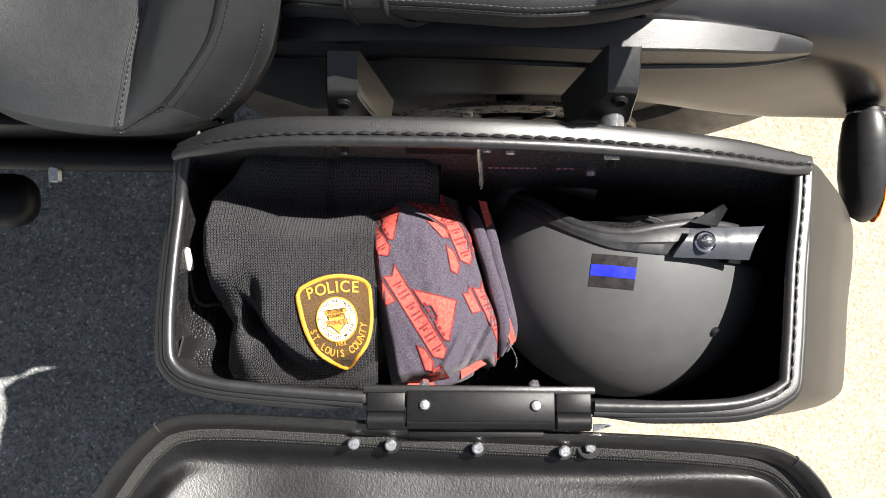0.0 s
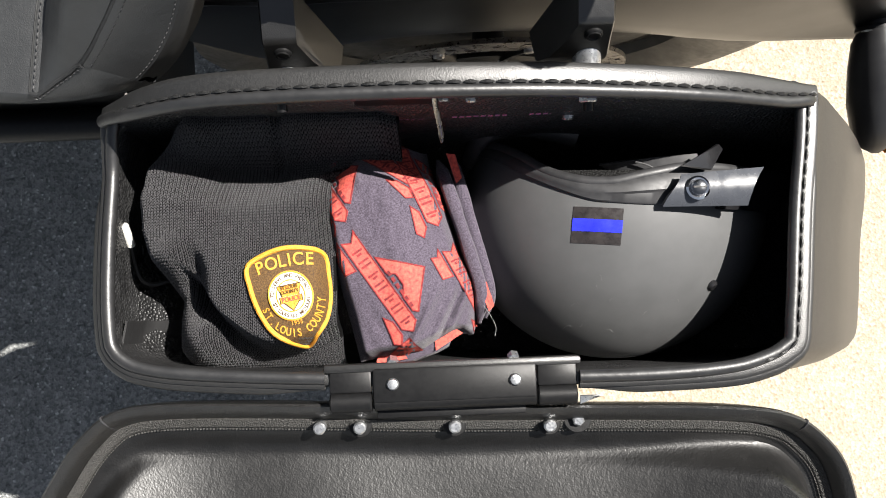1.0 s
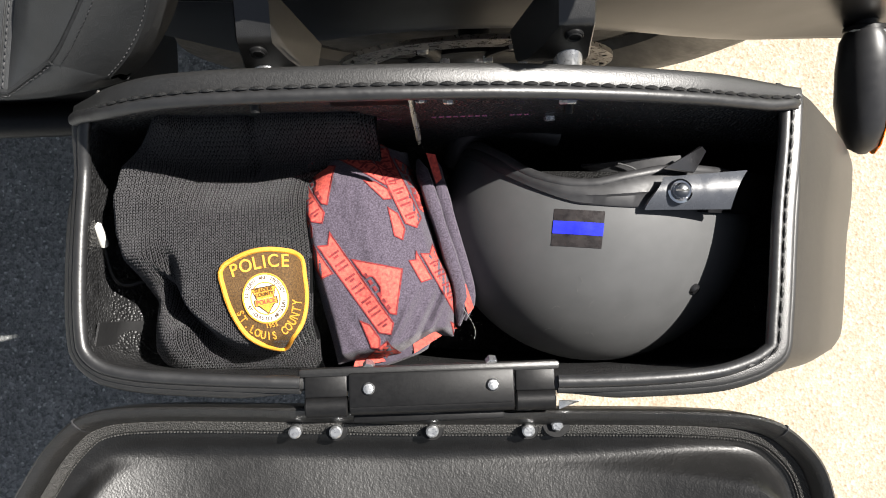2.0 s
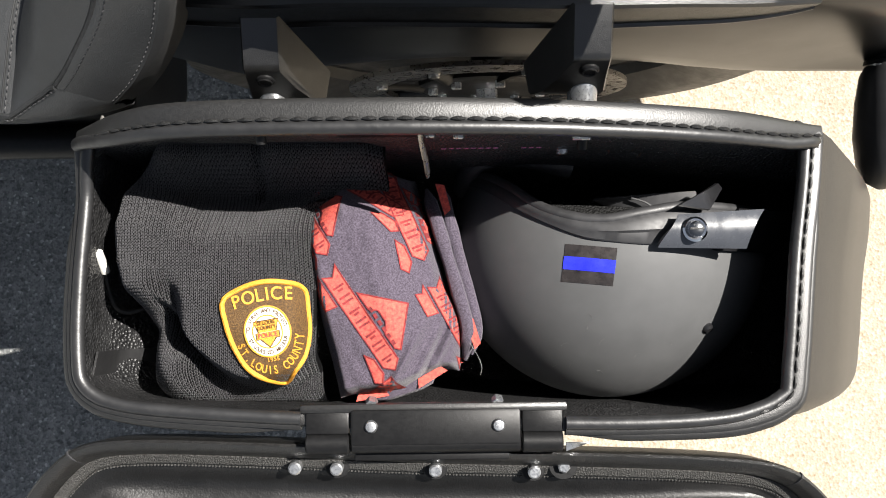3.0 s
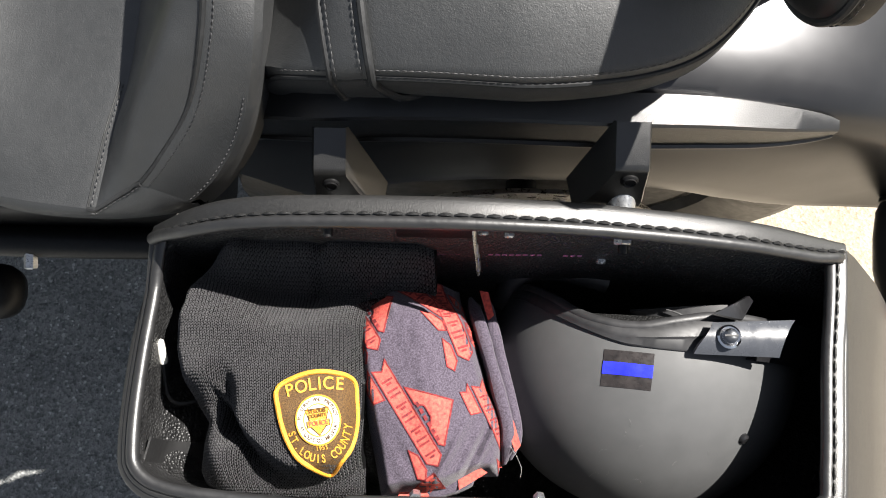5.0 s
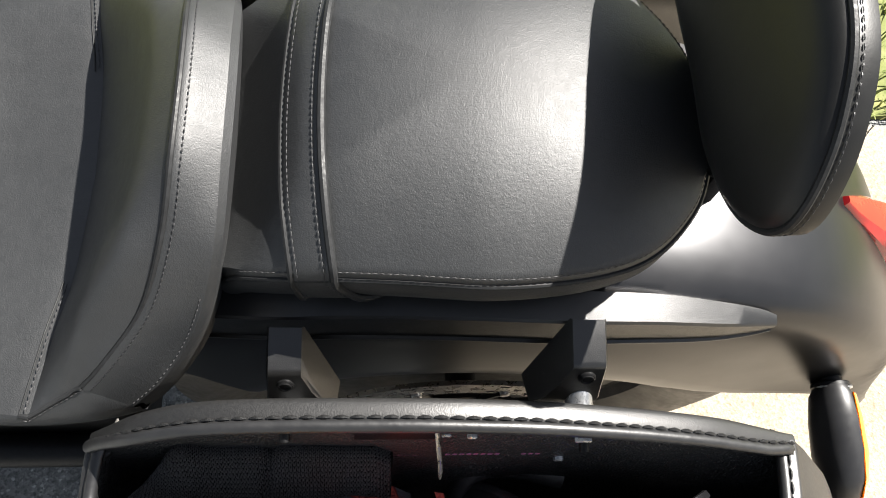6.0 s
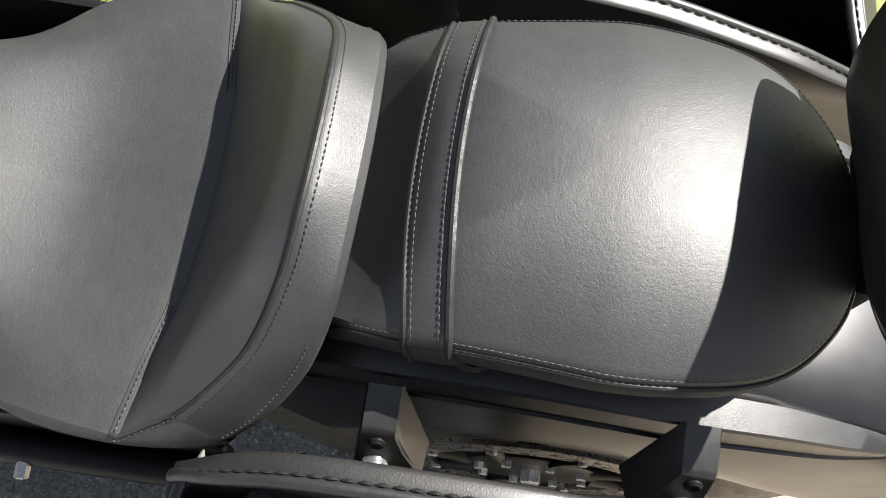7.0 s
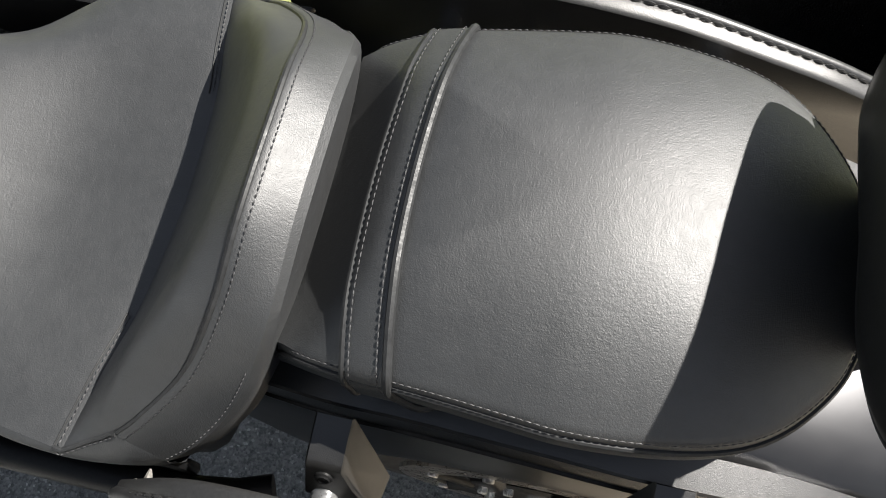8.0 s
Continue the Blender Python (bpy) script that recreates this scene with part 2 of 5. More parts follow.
def tube(path, r, n=10, closed=False, squash=1.0, up=None):
    path = [Vector(p) for p in path]
    k = len(path)
    rings = []
    side = None
    for i, p in enumerate(path):
        a = path[(i - 1) % k] if closed or i > 0 else p
        b = path[(i + 1) % k] if closed or i < k - 1 else p
        t = (b - a).normalized()
        if up is not None:
            side = t.cross(Vector(up)).normalized()
        elif side is None:
            side = t.orthogonal().normalized()
        else:
            side = (side - t * side.dot(t)).normalized()
        nrm = side.cross(t)
        rad = r[i] if isinstance(r, (list, tuple, np.ndarray)) else r
        rings.append([p + side * (rad * math.cos(q)) + nrm * (rad * squash * math.sin(q)) for q in (2 * math.pi * j / n for j in range(n))])
    if closed:
        rings.append(rings[0])
        bm = loft(rings, cap=False)
        bmesh.ops.remove_doubles(bm, verts=bm.verts, dist=1e-6)
        return bm
    return loft(rings)


def rod(p0, p1, r0, r1=None, n=24, bevel=0.0):
    p0, p1 = Vector(p0), Vector(p1)
    r1 = r0 if r1 is None else r1
    d = (p1 - p0).normalized()
    if not bevel:
        return tube([p0, p1], [r0, r1], n)
    return tube([p0, p0 + d * bevel, p1 - d * bevel, p1], [r0 - bevel, r0, r1, r1 - bevel], n)


def block(x0, x1, y0, y1, z0, z1, bevel=0.002, seg=2):
    bm = bmesh.new()
    bmesh.ops.create_cube(bm, size=1)
    for v in bm.verts:
        v.co = Vector(((x0 + x1) / 2 + v.co.x * (x1 - x0), (y0 + y1) / 2 + v.co.y * (y1 - y0), (z0 + z1) / 2 + v.co.z * (z1 - z0)))
    if bevel:
        bmesh.ops.bevel(bm, geom=bm.edges[:], offset=bevel, segments=seg, profile=0.5, affect="EDGES")
    return bm


def lathe(profile, m=None, n=40):
    """Turns (radius, height) pairs about z."""
    rings = [[Vector((r * math.cos(a), r * math.sin(a), h)) for a in (2 * math.pi * j / n for j in range(n))] for r, h in profile]
    bm = loft(rings, cap=True)
    if m:
        bm.transform(m)
    return bm


def dashes(path, pitch, length, r, lift=None, n=5):
    """A row of short raised stitches along a path."""
    p = np.array([tuple(q) for q in path], float)
    run = np.concatenate(([0], np.cumsum(np.linalg.norm(np.diff(p, axis=0), axis=1))))
    at = lambda s: Vector([np.interp(s, run, p[:, i]) for i in range(3)])
    bms = []
    s = pitch / 2
    while s + length < run[-1]:
        a, b = at(s), at(s + length)
        c = (a + b) / 2 + (Vector(lift) if lift else Vector((0, 0, r)))
        bms.append(tube([a, a.lerp(c, 0.7), c, b.lerp(c, 0.7), b], [r * 0.5, r, r, r, r * 0.5], n))
        s += pitch
    return merged(bms)


def offset2d(pts, d):
    """A closed outline moved d to its inside (points run anticlockwise)."""
    p = np.array(pts, float)[:, :2]
    t = np.roll(p, -1, 0) - np.roll(p, 1, 0)
    t /= np.linalg.norm(t, axis=1)[:, None]
    return p + d * np.stack([-t[:, 1], t[:, 0]], 1)


def lettering(text, size, m):
    cu = bpy.data.curves.new("t", "FONT")
    cu.body, cu.size, cu.align_x, cu.align_y = text, size, "CENTER", "CENTER"
    cu.offset = size * 0.012
    ob = new("t", cu)
    me = bpy.data.meshes.new_from_object(ob.evaluated_get(bpy.context.evaluated_depsgraph_get()))
    bm = bmesh.new()
    bm.from_mesh(me)
    bpy.data.objects.remove(ob)
    bpy.data.curves.remove(cu)
    bpy.data.meshes.remove(me)
    bm.transform(m)
    return bm


def polygon(pts):
    bm = bmesh.new()
    bm.faces.new([bm.verts.new((x, y, 0)) for x, y in pts])
    return bm


def drape(bm, surf, lift, thick, step=0.004):
    """Lays a flat figure (x, y) on the surface z = surf(x, y), cut finely enough to follow it."""
    xs, ys = [v.co.x for v in bm.verts], [v.co.y for v in bm.verts]
    for lo, hi, ax in ((min(xs), max(xs), Vector((1, 0, 0))), (min(ys), max(ys), Vector((0, 1, 0)))):
        q = lo + step
        while q < hi:
            bmesh.ops.bisect_plane(bm, geom=bm.verts[:] + bm.edges[:] + bm.faces[:], plane_co=ax * q, plane_no=ax, dist=1e-6)
            q += step
    bmesh.ops.triangulate(bm, faces=bm.faces[:])
    ext = bmesh.ops.extrude_face_region(bm, geom=bm.faces[:])
    top = {v for v in ext["geom"] if isinstance(v, bmesh.types.BMVert)}
    for v in bm.verts:
        v.co.z = surf(v.co.x, v.co.y) + lift + (thick if v in top else 0)
    return bm


def smooth(a, b, x):
    s = min(max((x - a) / (b - a), 0.0), 1.0)
    return s * s * (3 - 2 * s)


def wobble(x, y, z=0.0, sc=1.0):
    return noise.noise(Vector((x * sc, y * sc, z * sc)))


# ---- ground ----
def slab(x0, x1, y0, y1, z0, z1):
    return block(x0, x1, y0, y1, z0, z1, 0)


tagged(new("ground", mesh_of(slab(-300, 300, -300, 300, -0.4, 0.0), ASPHALT)), "dark speckled asphalt road surface", "road", kind="structure")
tagged(new("pavement", mesh_of(slab(0.08, 60, -60, 0.93, -0.3, 0.006), CONCRETE)), "pale exposed-aggregate concrete slab in sunlight", "pavement", kind="structure")
tagged(new("lawn", mesh_of(slab(-60, 60, 0.95, 80, -0.3, 0.012), LAWN)), "sunlit lawn beside the pavement", "lawn", kind="structure")


def grass_patch():
    rnd = random.Random(4)
    bm = bmesh.new()
    for _ in range(9000):
        x, y = rnd.uniform(-1.8, 2.4), 0.94 + rnd.random() ** 1.6 * 1.6
        h, a, w = rnd.uniform(0.03, 0.085), rnd.uniform(0, 6.28), rnd.uniform(0.0015, 0.003)
        dx, dy = math.cos(a), math.sin(a)
        lean = rnd.uniform(0.01, 0.05)
        p = [(x - dy * w, y + dx * w, 0.01), (x + dy * w, y - dx * w, 0.01), (x + dx * lean * 0.5 + dy * w * 0.8, y + dy * lean * 0.5 - dx * w * 0.8, h * 0.7), (x + dx * lean * 0.5 - dy * w * 0.8, y + dy * lean * 0.5 + dx * w * 0.8, h * 0.7)]
        v = [bm.verts.new(q) for q in p]
        tip = bm.verts.new((x + dx * lean, y + dy * lean, h))
        bm.faces.new(v)
        bm.faces.new((v[3], v[2], tip))
    return bm


tagged(new("grass", mesh_of(grass_patch(), BLADE)), "short green and straw-coloured grass", "grass", kind="stuff")

# ---- motorcycle, in its own leaning frame: x to the rear, y to its right, z up ----
BIKE = pose(0, 0.422, 0, 6.5)
bike = thing("motorcycle", "matte black cruiser motorcycle leaning on its side stand", "motorcycle", BIKE)

# rider seat: crosswise curves from front to back
SEAT_ROWS = [
    [(-0.70, 0, 0.765), (-0.70, 0.04, 0.76), (-0.70, 0.07, 0.735), (-0.70, 0.09, 0.68)],
    [(-0.55, 0, 0.732), (-0.55, 0.05, 0.728), (-0.55, 0.085, 0.71), (-0.55, 0.11, 0.665)],
    [(-0.42, 0, 0.705), (-0.42, 0.06, 0.706), (-0.42, 0.10, 0.698), (-0.43, 0.13, 0.667)],
    [(-0.33, 0, 0.688), (-0.33, 0.07, 0.694), (-0.335, 0.13, 0.700), (-0.345, 0.168, 0.694)],
    [(-0.2335, 0, 0.703), (-0.237, 0.08, 0.706), (-0.244, 0.13, 0.711), (-0.253, 0.184, 0.708)],
    [(-0.2285, 0, 0.703), (-0.232, 0.08, 0.706), (-0.239, 0.13, 0.711), (-0.248, 0.1845, 0.708)],
    [(-0.2125, 0, 0.730), (-0.216, 0.075, 0.732), (-0.2265, 0.127, 0.732), (-0.241, 0.181, 0.7100)],
    [(-0.196, 0, 0.759), (-0.199, 0.07, 0.760), (-0.2125, 0.123, 0.753), (-0.234, 0.177, 0.7118)],
    [(-0.180, 0, 0.788), (-0.183, 0.063, 0.787), (-0.198, 0.117, 0.773), (-0.227, 0.1735, 0.7140)],
    [(-0.1625, 0, 0.818), (-0.165, 0.056, 0.814), (-0.177, 0.104, 0.794), (-0.199, 0.145, 0.748), (-0.219, 0.170, 0.7172)],
    [(-0.1415, 0, 0.841), (-0.1435, 0.049, 0.834), (-0.151, 0.091, 0.806), (-0.168, 0.127, 0.768), (-0.196, 0.155, 0.738), (-0.214, 0.167, 0.720)],
    [(-0.1335, 0, 0.841), (-0.1355, 0.049, 0.834), (-0.143, 0.092, 0.806), (-0.161, 0.130, 0.768), (-0.189, 0.158, 0.738), (-0.207, 0.170, 0.720)],
    [(-0.1125, 0, 0.829), (-0.1135, 0.040, 0.825), (-0.118, 0.093, 0.800), (-0.129, 0.124, 0.765), (-0.144, 0.145, 0.735), (-0.163, 0.164, 0.715), (-0.182, 0.176, 0.700)],
    [(-0.108, 0, 0.818), (-0.109, 0.040, 0.814), (-0.114, 0.091, 0.789), (-0.125, 0.122, 0.753), (-0.141, 0.143, 0.726), (-0.160, 0.160, 0.706), (-0.178, 0.172, 0.692)],
    [(-0.120, 0, 0.73), (-0.121, 0.040, 0.727), (-0.125, 0.088, 0.712), (-0.135, 0.118, 0.69), (-0.150, 0.138, 0.672), (-0.169, 0.155, 0.655), (-0.186, 0.166, 0.645)],
]


def seat_row(r, n=61):
    half = spline(SEAT_ROWS[r], n // 2 + 1)
    return np.concatenate([half[::-1] * (1, -1, 1), half[1:]])


def seat_top():
    rows = [seat_row(i) for i in range(len(SEAT_ROWS))]
    groups = ((0, 6, 42), (5, 11, 44), (10, 13, 14), (12, 15, 12))
    bms = []
    for a, b, n in groups:
        cols = [spline([rows[i][c] for i in range(a, b)], n) for c in range(61)]
        bms.append(loft([[Vector(cols[c][k]) for c in range(61)] for k in range(n)], cap=False, closed=False))
    return bms


pan, roll, band, tail_skirt = seat_top()
rider_seat = part("rider_seat", merged([pan, tail_skirt]), SEAT, bike, "black grained vinyl rider seat with a raised rear roll")
part("seat_bolster", roll, SEAT, rider_seat)
part("seat_band", band, SEAT, rider_seat)
# side skirts of the rider seat, down to the pan
def seat_arc(r, lo, hi, n=161):
    """The stretch of a crosswise seat curve between two distances from the middle, on each side."""
    row = seat_row(r, n)
    return [[p for p in row if lo <= sgn * p[1] <= hi] for sgn in (-1, 1)]


for sgn in (-1, 1):
    ends = spline([(x, sgn * v, w) for x, v, w in (row[-1] for row in SEAT_ROWS[:13])], 90)
    edge = spline([(x, sgn * v, w) for x, v, w in ((-0.70, 0.093, 0.65), (-0.55, 0.114, 0.645), (-0.43, 0.135, 0.655), (-0.345, 0.172, 0.684), (-0.30, 0.1835, 0.695), (-0.253, 0.187, 0.699), (-0.22, 0.1845, 0.698), (-0.195, 0.1795, 0.695), (-0.180, 0.174, 0.691))], 90)
    rings = [[Vector(p) for p in ends], [Vector(p).lerp(Vector(q), 0.5) + Vector((0, sgn * 0.0016, 0.0016)) for p, q in zip(ends, edge)]]
    rings += [[Vector((p[0], p[1] + sgn * o, p[2] - d)) for p in edge] for o, d in ((0, 0), (0.0005, 0.008), (-0.002, 0.022), (-0.015, 0.034), (-0.04, 0.04))]
    part("side_skirt", loft(rings, cap=False, closed=False), SEAT, rider_seat, "", 75)
    # panel hidden behind the skirt, added to stop a sun leak onto the asphalt
    part("seat_sun_block", block(-0.5, -0.19, sgn * 0.172 - 0.005, sgn * 0.172 + 0.005, 0.595, 0.672, 0.004), BLACK_STEEL, rider_seat)
    corner = [Vector(p) for p in ends if -0.256 < p[0] < -0.209]
    part("welt", tube(corner, 0.0018, 8), WELT, rider_seat)
    part("stitching", dashes([p + Vector((0, sgn * 0.0028, -0.0012)) for p in corner], 0.0042, 0.003, 0.0005), THREAD_DARK, rider_seat)
for arc in seat_arc(4, 0.088, 0.19):
    part("seam", tube([Vector(p) + Vector((-0.001, 0, 0.0004)) for p in arc], 0.0006, 6), WELT, rider_seat)
    part("stitching", dashes([Vector(p) + Vector((0.0025, 0, 0.0016)) for p in arc], 0.0045, 0.0036, 0.00055), THREAD_MID, rider_seat, "pale seat stitching")
part("welt", tube([Vector(p) + Vector((0.002, 0, 0.0002)) for p in seat_row(10, 101)], 0.0022, 8), WELT, rider_seat, "raised piping seam")
part("stitching", dashes([Vector(p) + Vector((0.0005, 0, 0.0004)) for p in seat_row(11, 161)], 0.0042, 0.003, 0.0005), THREAD_DARK, rider_seat)
for arc in seat_arc(12, 0.118, 0.18):
    part("stitching", dashes([Vector(p) + Vector((-0.002, 0, 0.0010)) for p in arc], 0.0042, 0.003, 0.0005), THREAD_MID, rider_seat)

# pillion seat
PIL = [(-0.125, 0.0, 0.770), (-0.122, 0.092, 0.766), (-0.112, 0.106, 0.772), (-0.074, 0.115, 0.790), (-0.042, 0.118, 0.800), (-0.006, 0.121, 0.806), (0.026, 0.124, 0.810), (0.056, 0.126, 0.812), (0.094, 0.1235, 0.812), (0.13, 0.117, 0.811), (0.158, 0.1055, 0.809), (0.181, 0.086, 0.806), (0.201, 0.058, 0.803), (0.2125, 0.02, 0.802), (0.2135, 0.0, 0.802)]
PIL_V = 0.0045
_px, _ph, _pw = spline(PIL, 400).T


def pil_half(x):
    return float(np.interp(x, _px, _ph))


def pil_edge(x):
    return float(np.interp(x, _px, _pw))


def pil_dip(x, v):
    """The nose of the pillion falls away towards the rider seat, most of all in the middle."""
    return 0.018 * min(max((-0.066 - x) / 0.05, 0.0), 1.3) * smooth(0.116, 0.05, abs(v))


def pil_ring(scale, lift, n=160):
    half = [(x, -h, w) for x, h, w in PIL]
    pts = spline(half + [(x, -y, w) for x, y, w in half[-2:0:-1]], n, closed=True)
    return [Vector((0.04 + (p[0] - 0.04) * scale, PIL_V + p[1] * scale, p[2] + lift - pil_dip(0.04 + (p[0] - 0.04) * scale, p[1] * scale) - 0.07 * smooth(-0.100, -0.118, p[0]) * smooth(0.116, 0.07, abs(p[1])))) for p in pts]


def pil_crown(s):
    return 0.037 * (1 - s**2.3)


def pillion_mesh():
    rings = []
    for s in np.linspace(0.02, 0.985, 34):
        ring = []
        for p in pil_ring(s, 0):
            front = smooth(-0.07, -0.125, p.x)
            e = pil_edge(p.x) - pil_dip(p.x, p.y - PIL_V)
            ring.append(Vector((p.x, p.y, e + pil_crown(s) * (1 - 0.55 * front) - 0.0)))
        rings.append(ring)
    for s, d in ((1.0, -0.002), (1.006, -0.006)):
        rings.append(pil_ring(s, d))
    return loft(rings)


def pil_top(x, v):
    """Height of the pillion's top."""
    v -= PIL_V
    lo, hi = 0.0, 1.0
    for _ in range(18):
        s = (lo + hi) / 2
        xe = 0.04 + (x - 0.04) / max(s, 1e-3)
        inside = -0.125 < xe < 0.2135 and abs(v) / max(s, 1e-3) < pil_half(xe)
        lo, hi = (lo, s) if inside else (s, hi)
    return pil_edge(x) - pil_dip(x, v) + pil_crown(hi) * (1 - 0.55 * smooth(-0.07, -0.125, x))


pillion = part("pillion_seat", pillion_mesh(), SEAT, bike, "black vinyl pillion seat with a stitched crosswise strap")
part("seat_side", loft([pil_ring(s, d) for s, d in ((1.006, -0.007), (1.018, -0.014), (1.016, -0.028), (0.99, -0.042), (0.93, -0.050))], cap=False), SEAT, pillion)
part("welt", tube(pil_ring(1.008, -0.006), 0.0022, 8, closed=True), WELT, pillion)
part("stitching", dashes(pil_ring(0.992, 0.0012, 300) + pil_ring(0.992, 0.0012, 300)[:1], 0.0045, 0.0034, 0.00042), THREAD_MID, pillion)


def strap_line(x, n=60, lift=0.003):
    """Across the seat at x and down both flanks."""
    h = pil_half(x)
    sweep = 0.012 + 0.026 * smooth(-0.0705, -0.0435, x)
    bow = lambda v: x - 0.010 * (1 - (v / h) ** 2)
    pts = []
    for d in (0.050, 0.035, 0.02, 0.008):
        pts.append((x + sweep * (d / 0.05) ** 2, PIL_V - h - 0.0035 + (0.012 if d > 0.04 else 0), pil_edge(x) - d))
    for v in np.linspace(-h * 0.99, h * 0.99, 23):
        pts.append((bow(v), v + PIL_V, pil_top(bow(v), v + PIL_V) + lift))
    for d in (0.008, 0.02, 0.035, 0.050):
        pts.append((x + sweep * (d / 0.05) ** 2, PIL_V + h + 0.0035 - (0.012 if d > 0.04 else 0), pil_edge(x) - d))
    return spline(pts, n)


_cols = [strap_line(x) for x in np.linspace(-0.0695, -0.0450, 9)]
strap = part("seat_strap", sheet(lambda u, v: Vector(_cols[round(u * 8)][round(v * 59)]), 8, 59, 0.003), SEAT, pillion)
part("welt", tube([Vector(p) for p in strap_line(-0.0435, 80, 0.003)], 0.0028, 8), WELT, strap, "glossy edge piping")
part("welt", tube([Vector(p) for p in strap_line(-0.0705, 80, 0.002)], 0.0022, 8), WELT, strap)
for x in (-0.0665, -0.0495):
    part("stitching", dashes([Vector(p) for p in strap_line(x, 200, 0.0038)], 0.0048, 0.0034, 0.00042), THREAD_MID, strap)

# backrest pad: a half-moon cushion, reclined to the rear
_r = radians(78)
BACK = Matrix.Translation((0.186, 0.002, 0.858)) @ Matrix(((math.cos(_r), 0, -math.sin(_r), 0), (0, 1, 0, 0), (math.sin(_r), 0, math.cos(_r), 0), (0, 0, 0, 1)))
BACK_OUT = [(-0.004, 0), (-0.003, -0.05), (0.004, -0.08), (0.017, -0.104), (0.036, -0.120), (0.056, -0.1225), (0.08, -0.109), (0.102, -0.085), (0.119, -0.05), (0.124, 0)]


def back_ring(scale, depth, n=120):
    """Outline of the pad, scaled about its middle, at a depth in front of its welt."""
    half = BACK_OUT
    pts = spline(list(half) + [(q - 0.012 * smooth(0.05, 0.0, q) * smooth(0.02, 0.08, -v), -v + 0.004 * smooth(0.05, 0.0, q)) for q, v in half[-2:0:-1]], n, closed=True)
    return [BACK @ Vector((0.05 + (p[0] - 0.05) * scale, p[1] * scale, depth)) for p in pts]


backrest = part("backrest", loft([back_ring(s, d) for s, d in ((0.05, 0.014), (0.5, 0.013), (0.8, 0.0105), (0.93, 0.007), (0.985, 0.0035), (1.0, 0.0))]), BACK_VINYL_SHADED, bike, "smooth black padded vinyl backrest")
part("back_shell", loft([back_ring(s, d) for s, d in ((1.0, -0.001), (1.02, -0.008), (1.01, -0.017), (0.93, -0.022), (0.3, -0.024))]), BACK_VINYL_SHADED, backrest)
part("welt", tube(back_ring(1.008, -0.001, 140), 0.0025, 8, closed=True), WELT, backrest)
part("stitching", dashes(back_ring(1.022, -0.006, 260), 0.0048, 0.0035, 0.00045, (0, 0, 0.0005)), THREAD_DARK, backrest)
for v in (-0.018, 0.018):
    part("backrest_bracket", merged([block(0.222, 0.236, v - 0.012, v + 0.012, 0.70, 0.86, 0.003)]), BLACK_STEEL, bike)
# lopsided outline, spread out to block sun from the pillion's rear edge
plate = [(-0.04, 0.80), (0.06, 0.80), (0.097, 0.832), (0.124, 0.858), (0.124, 0.868), (-0.070, 0.868), (-0.066, 0.856), (-0.055, 0.832)]
part("backrest_bracket", loft([[Vector((x, v * k, w)) for v, w in plate] for x, k in ((0.2085, 0.97), (0.210, 1.0), (0.2165, 1.0), (0.218, 0.97))]), BLACK_STEEL, bike, "black backrest mounting plate, widened as a sun block")
part("backrest_bracket", block(0.216, 0.234, -0.035, 0.045, 0.81, 0.866, 0.006), BLACK_STEEL, bike)

# rear mudguard: an arch swept round the axle
AX, AW = 0.087, 0.335


def fender_ring(deg, t_off=0.0):
    th = radians(deg)
    grow = 0.036 * smooth(0, 46, deg)
    top = 0.415 + 0.012 * smooth(20, 80, deg) + grow - t_off
    low = float(np.interp(deg, [-50, 0, 23, 40, 50, 56, 60, 64, 70, 80, 91], [0.27, 0.25, 0.248, 0.255, 0.272, 0.296, 0.330, 0.372, 0.402, 0.425, 0.44]))
    tail = 1 - 0.35 * smooth(76, 92, deg)
    prof = [(0.126 * tail, low), (0.1275 * tail, low + 0.008), (0.122 * tail, low * 0.6 + top * 0.4), (0.112 * tail, top - 0.027), (0.09 * tail, top - 0.0095), (0.05 * tail, top - 0.0018), (0, top)]
    pts = spline([(-(v - t_off), r) for v, r in prof] + [(v - t_off, r) for v, r in prof[-2::-1]], 41)
    return [Vector((AX + r * math.sin(th), v, AW + r * math.cos(th))) for v, r in pts]


angs = np.linspace(-50, 91, 66)
outer, inner = [fender_ring(a) for a in angs], [fender_ring(a, 0.004) for a in angs]
fender = part("rear_fender", loft([o + i[::-1] for o, i in zip(outer, inner)]), PAINT, bike, "matte black steel rear mudguard")


# fender struts with their blade covers
def strut(sgn):
    path = spline([(-0.17, 0.110, 0.698), (-0.09, 0.120, 0.722), (-0.037, 0.1225, 0.735), (0.041, 0.126, 0.7445), (0.124, 0.1285, 0.7455), (0.186, 0.1265, 0.738), (0.24, 0.1235, 0.724), (0.287, 0.118, 0.709)], 60)
    rings = []
    for x, v, w in path:
        f = math.sqrt(max(0.0, 1 - max(0.0, (x - 0.13) / 0.16) ** 2))
        wide, tall = 0.0045 + 0.019 * f, 0.0065 + 0.0425 * f
        sec = [(0.0014 * f, -tall), (0.0014 * f, -tall + 0.0025), (-0.001, -tall + 0.004), (-0.0006, -0.002), (-0.0024, 0), (-wide, wide * 0.12), (-wide - 0.001, wide * 0.12 - 0.004), (-0.006 * f - 0.002, -tall)]
        rings.append([Vector((x, sgn * (v + q), w + h)) for q, h in sec])
    return loft(rings)


for sgn in (-1, 1):
    part("fender_strut", strut(sgn), POWDER, bike, "black fender strut with a pointed end")
    part("inner_rail", block(-0.2, 0.2, sgn * 0.106 - 0.006, sgn * 0.106 + 0.006, 0.64, 0.705, 0.004), POWDER, bike)


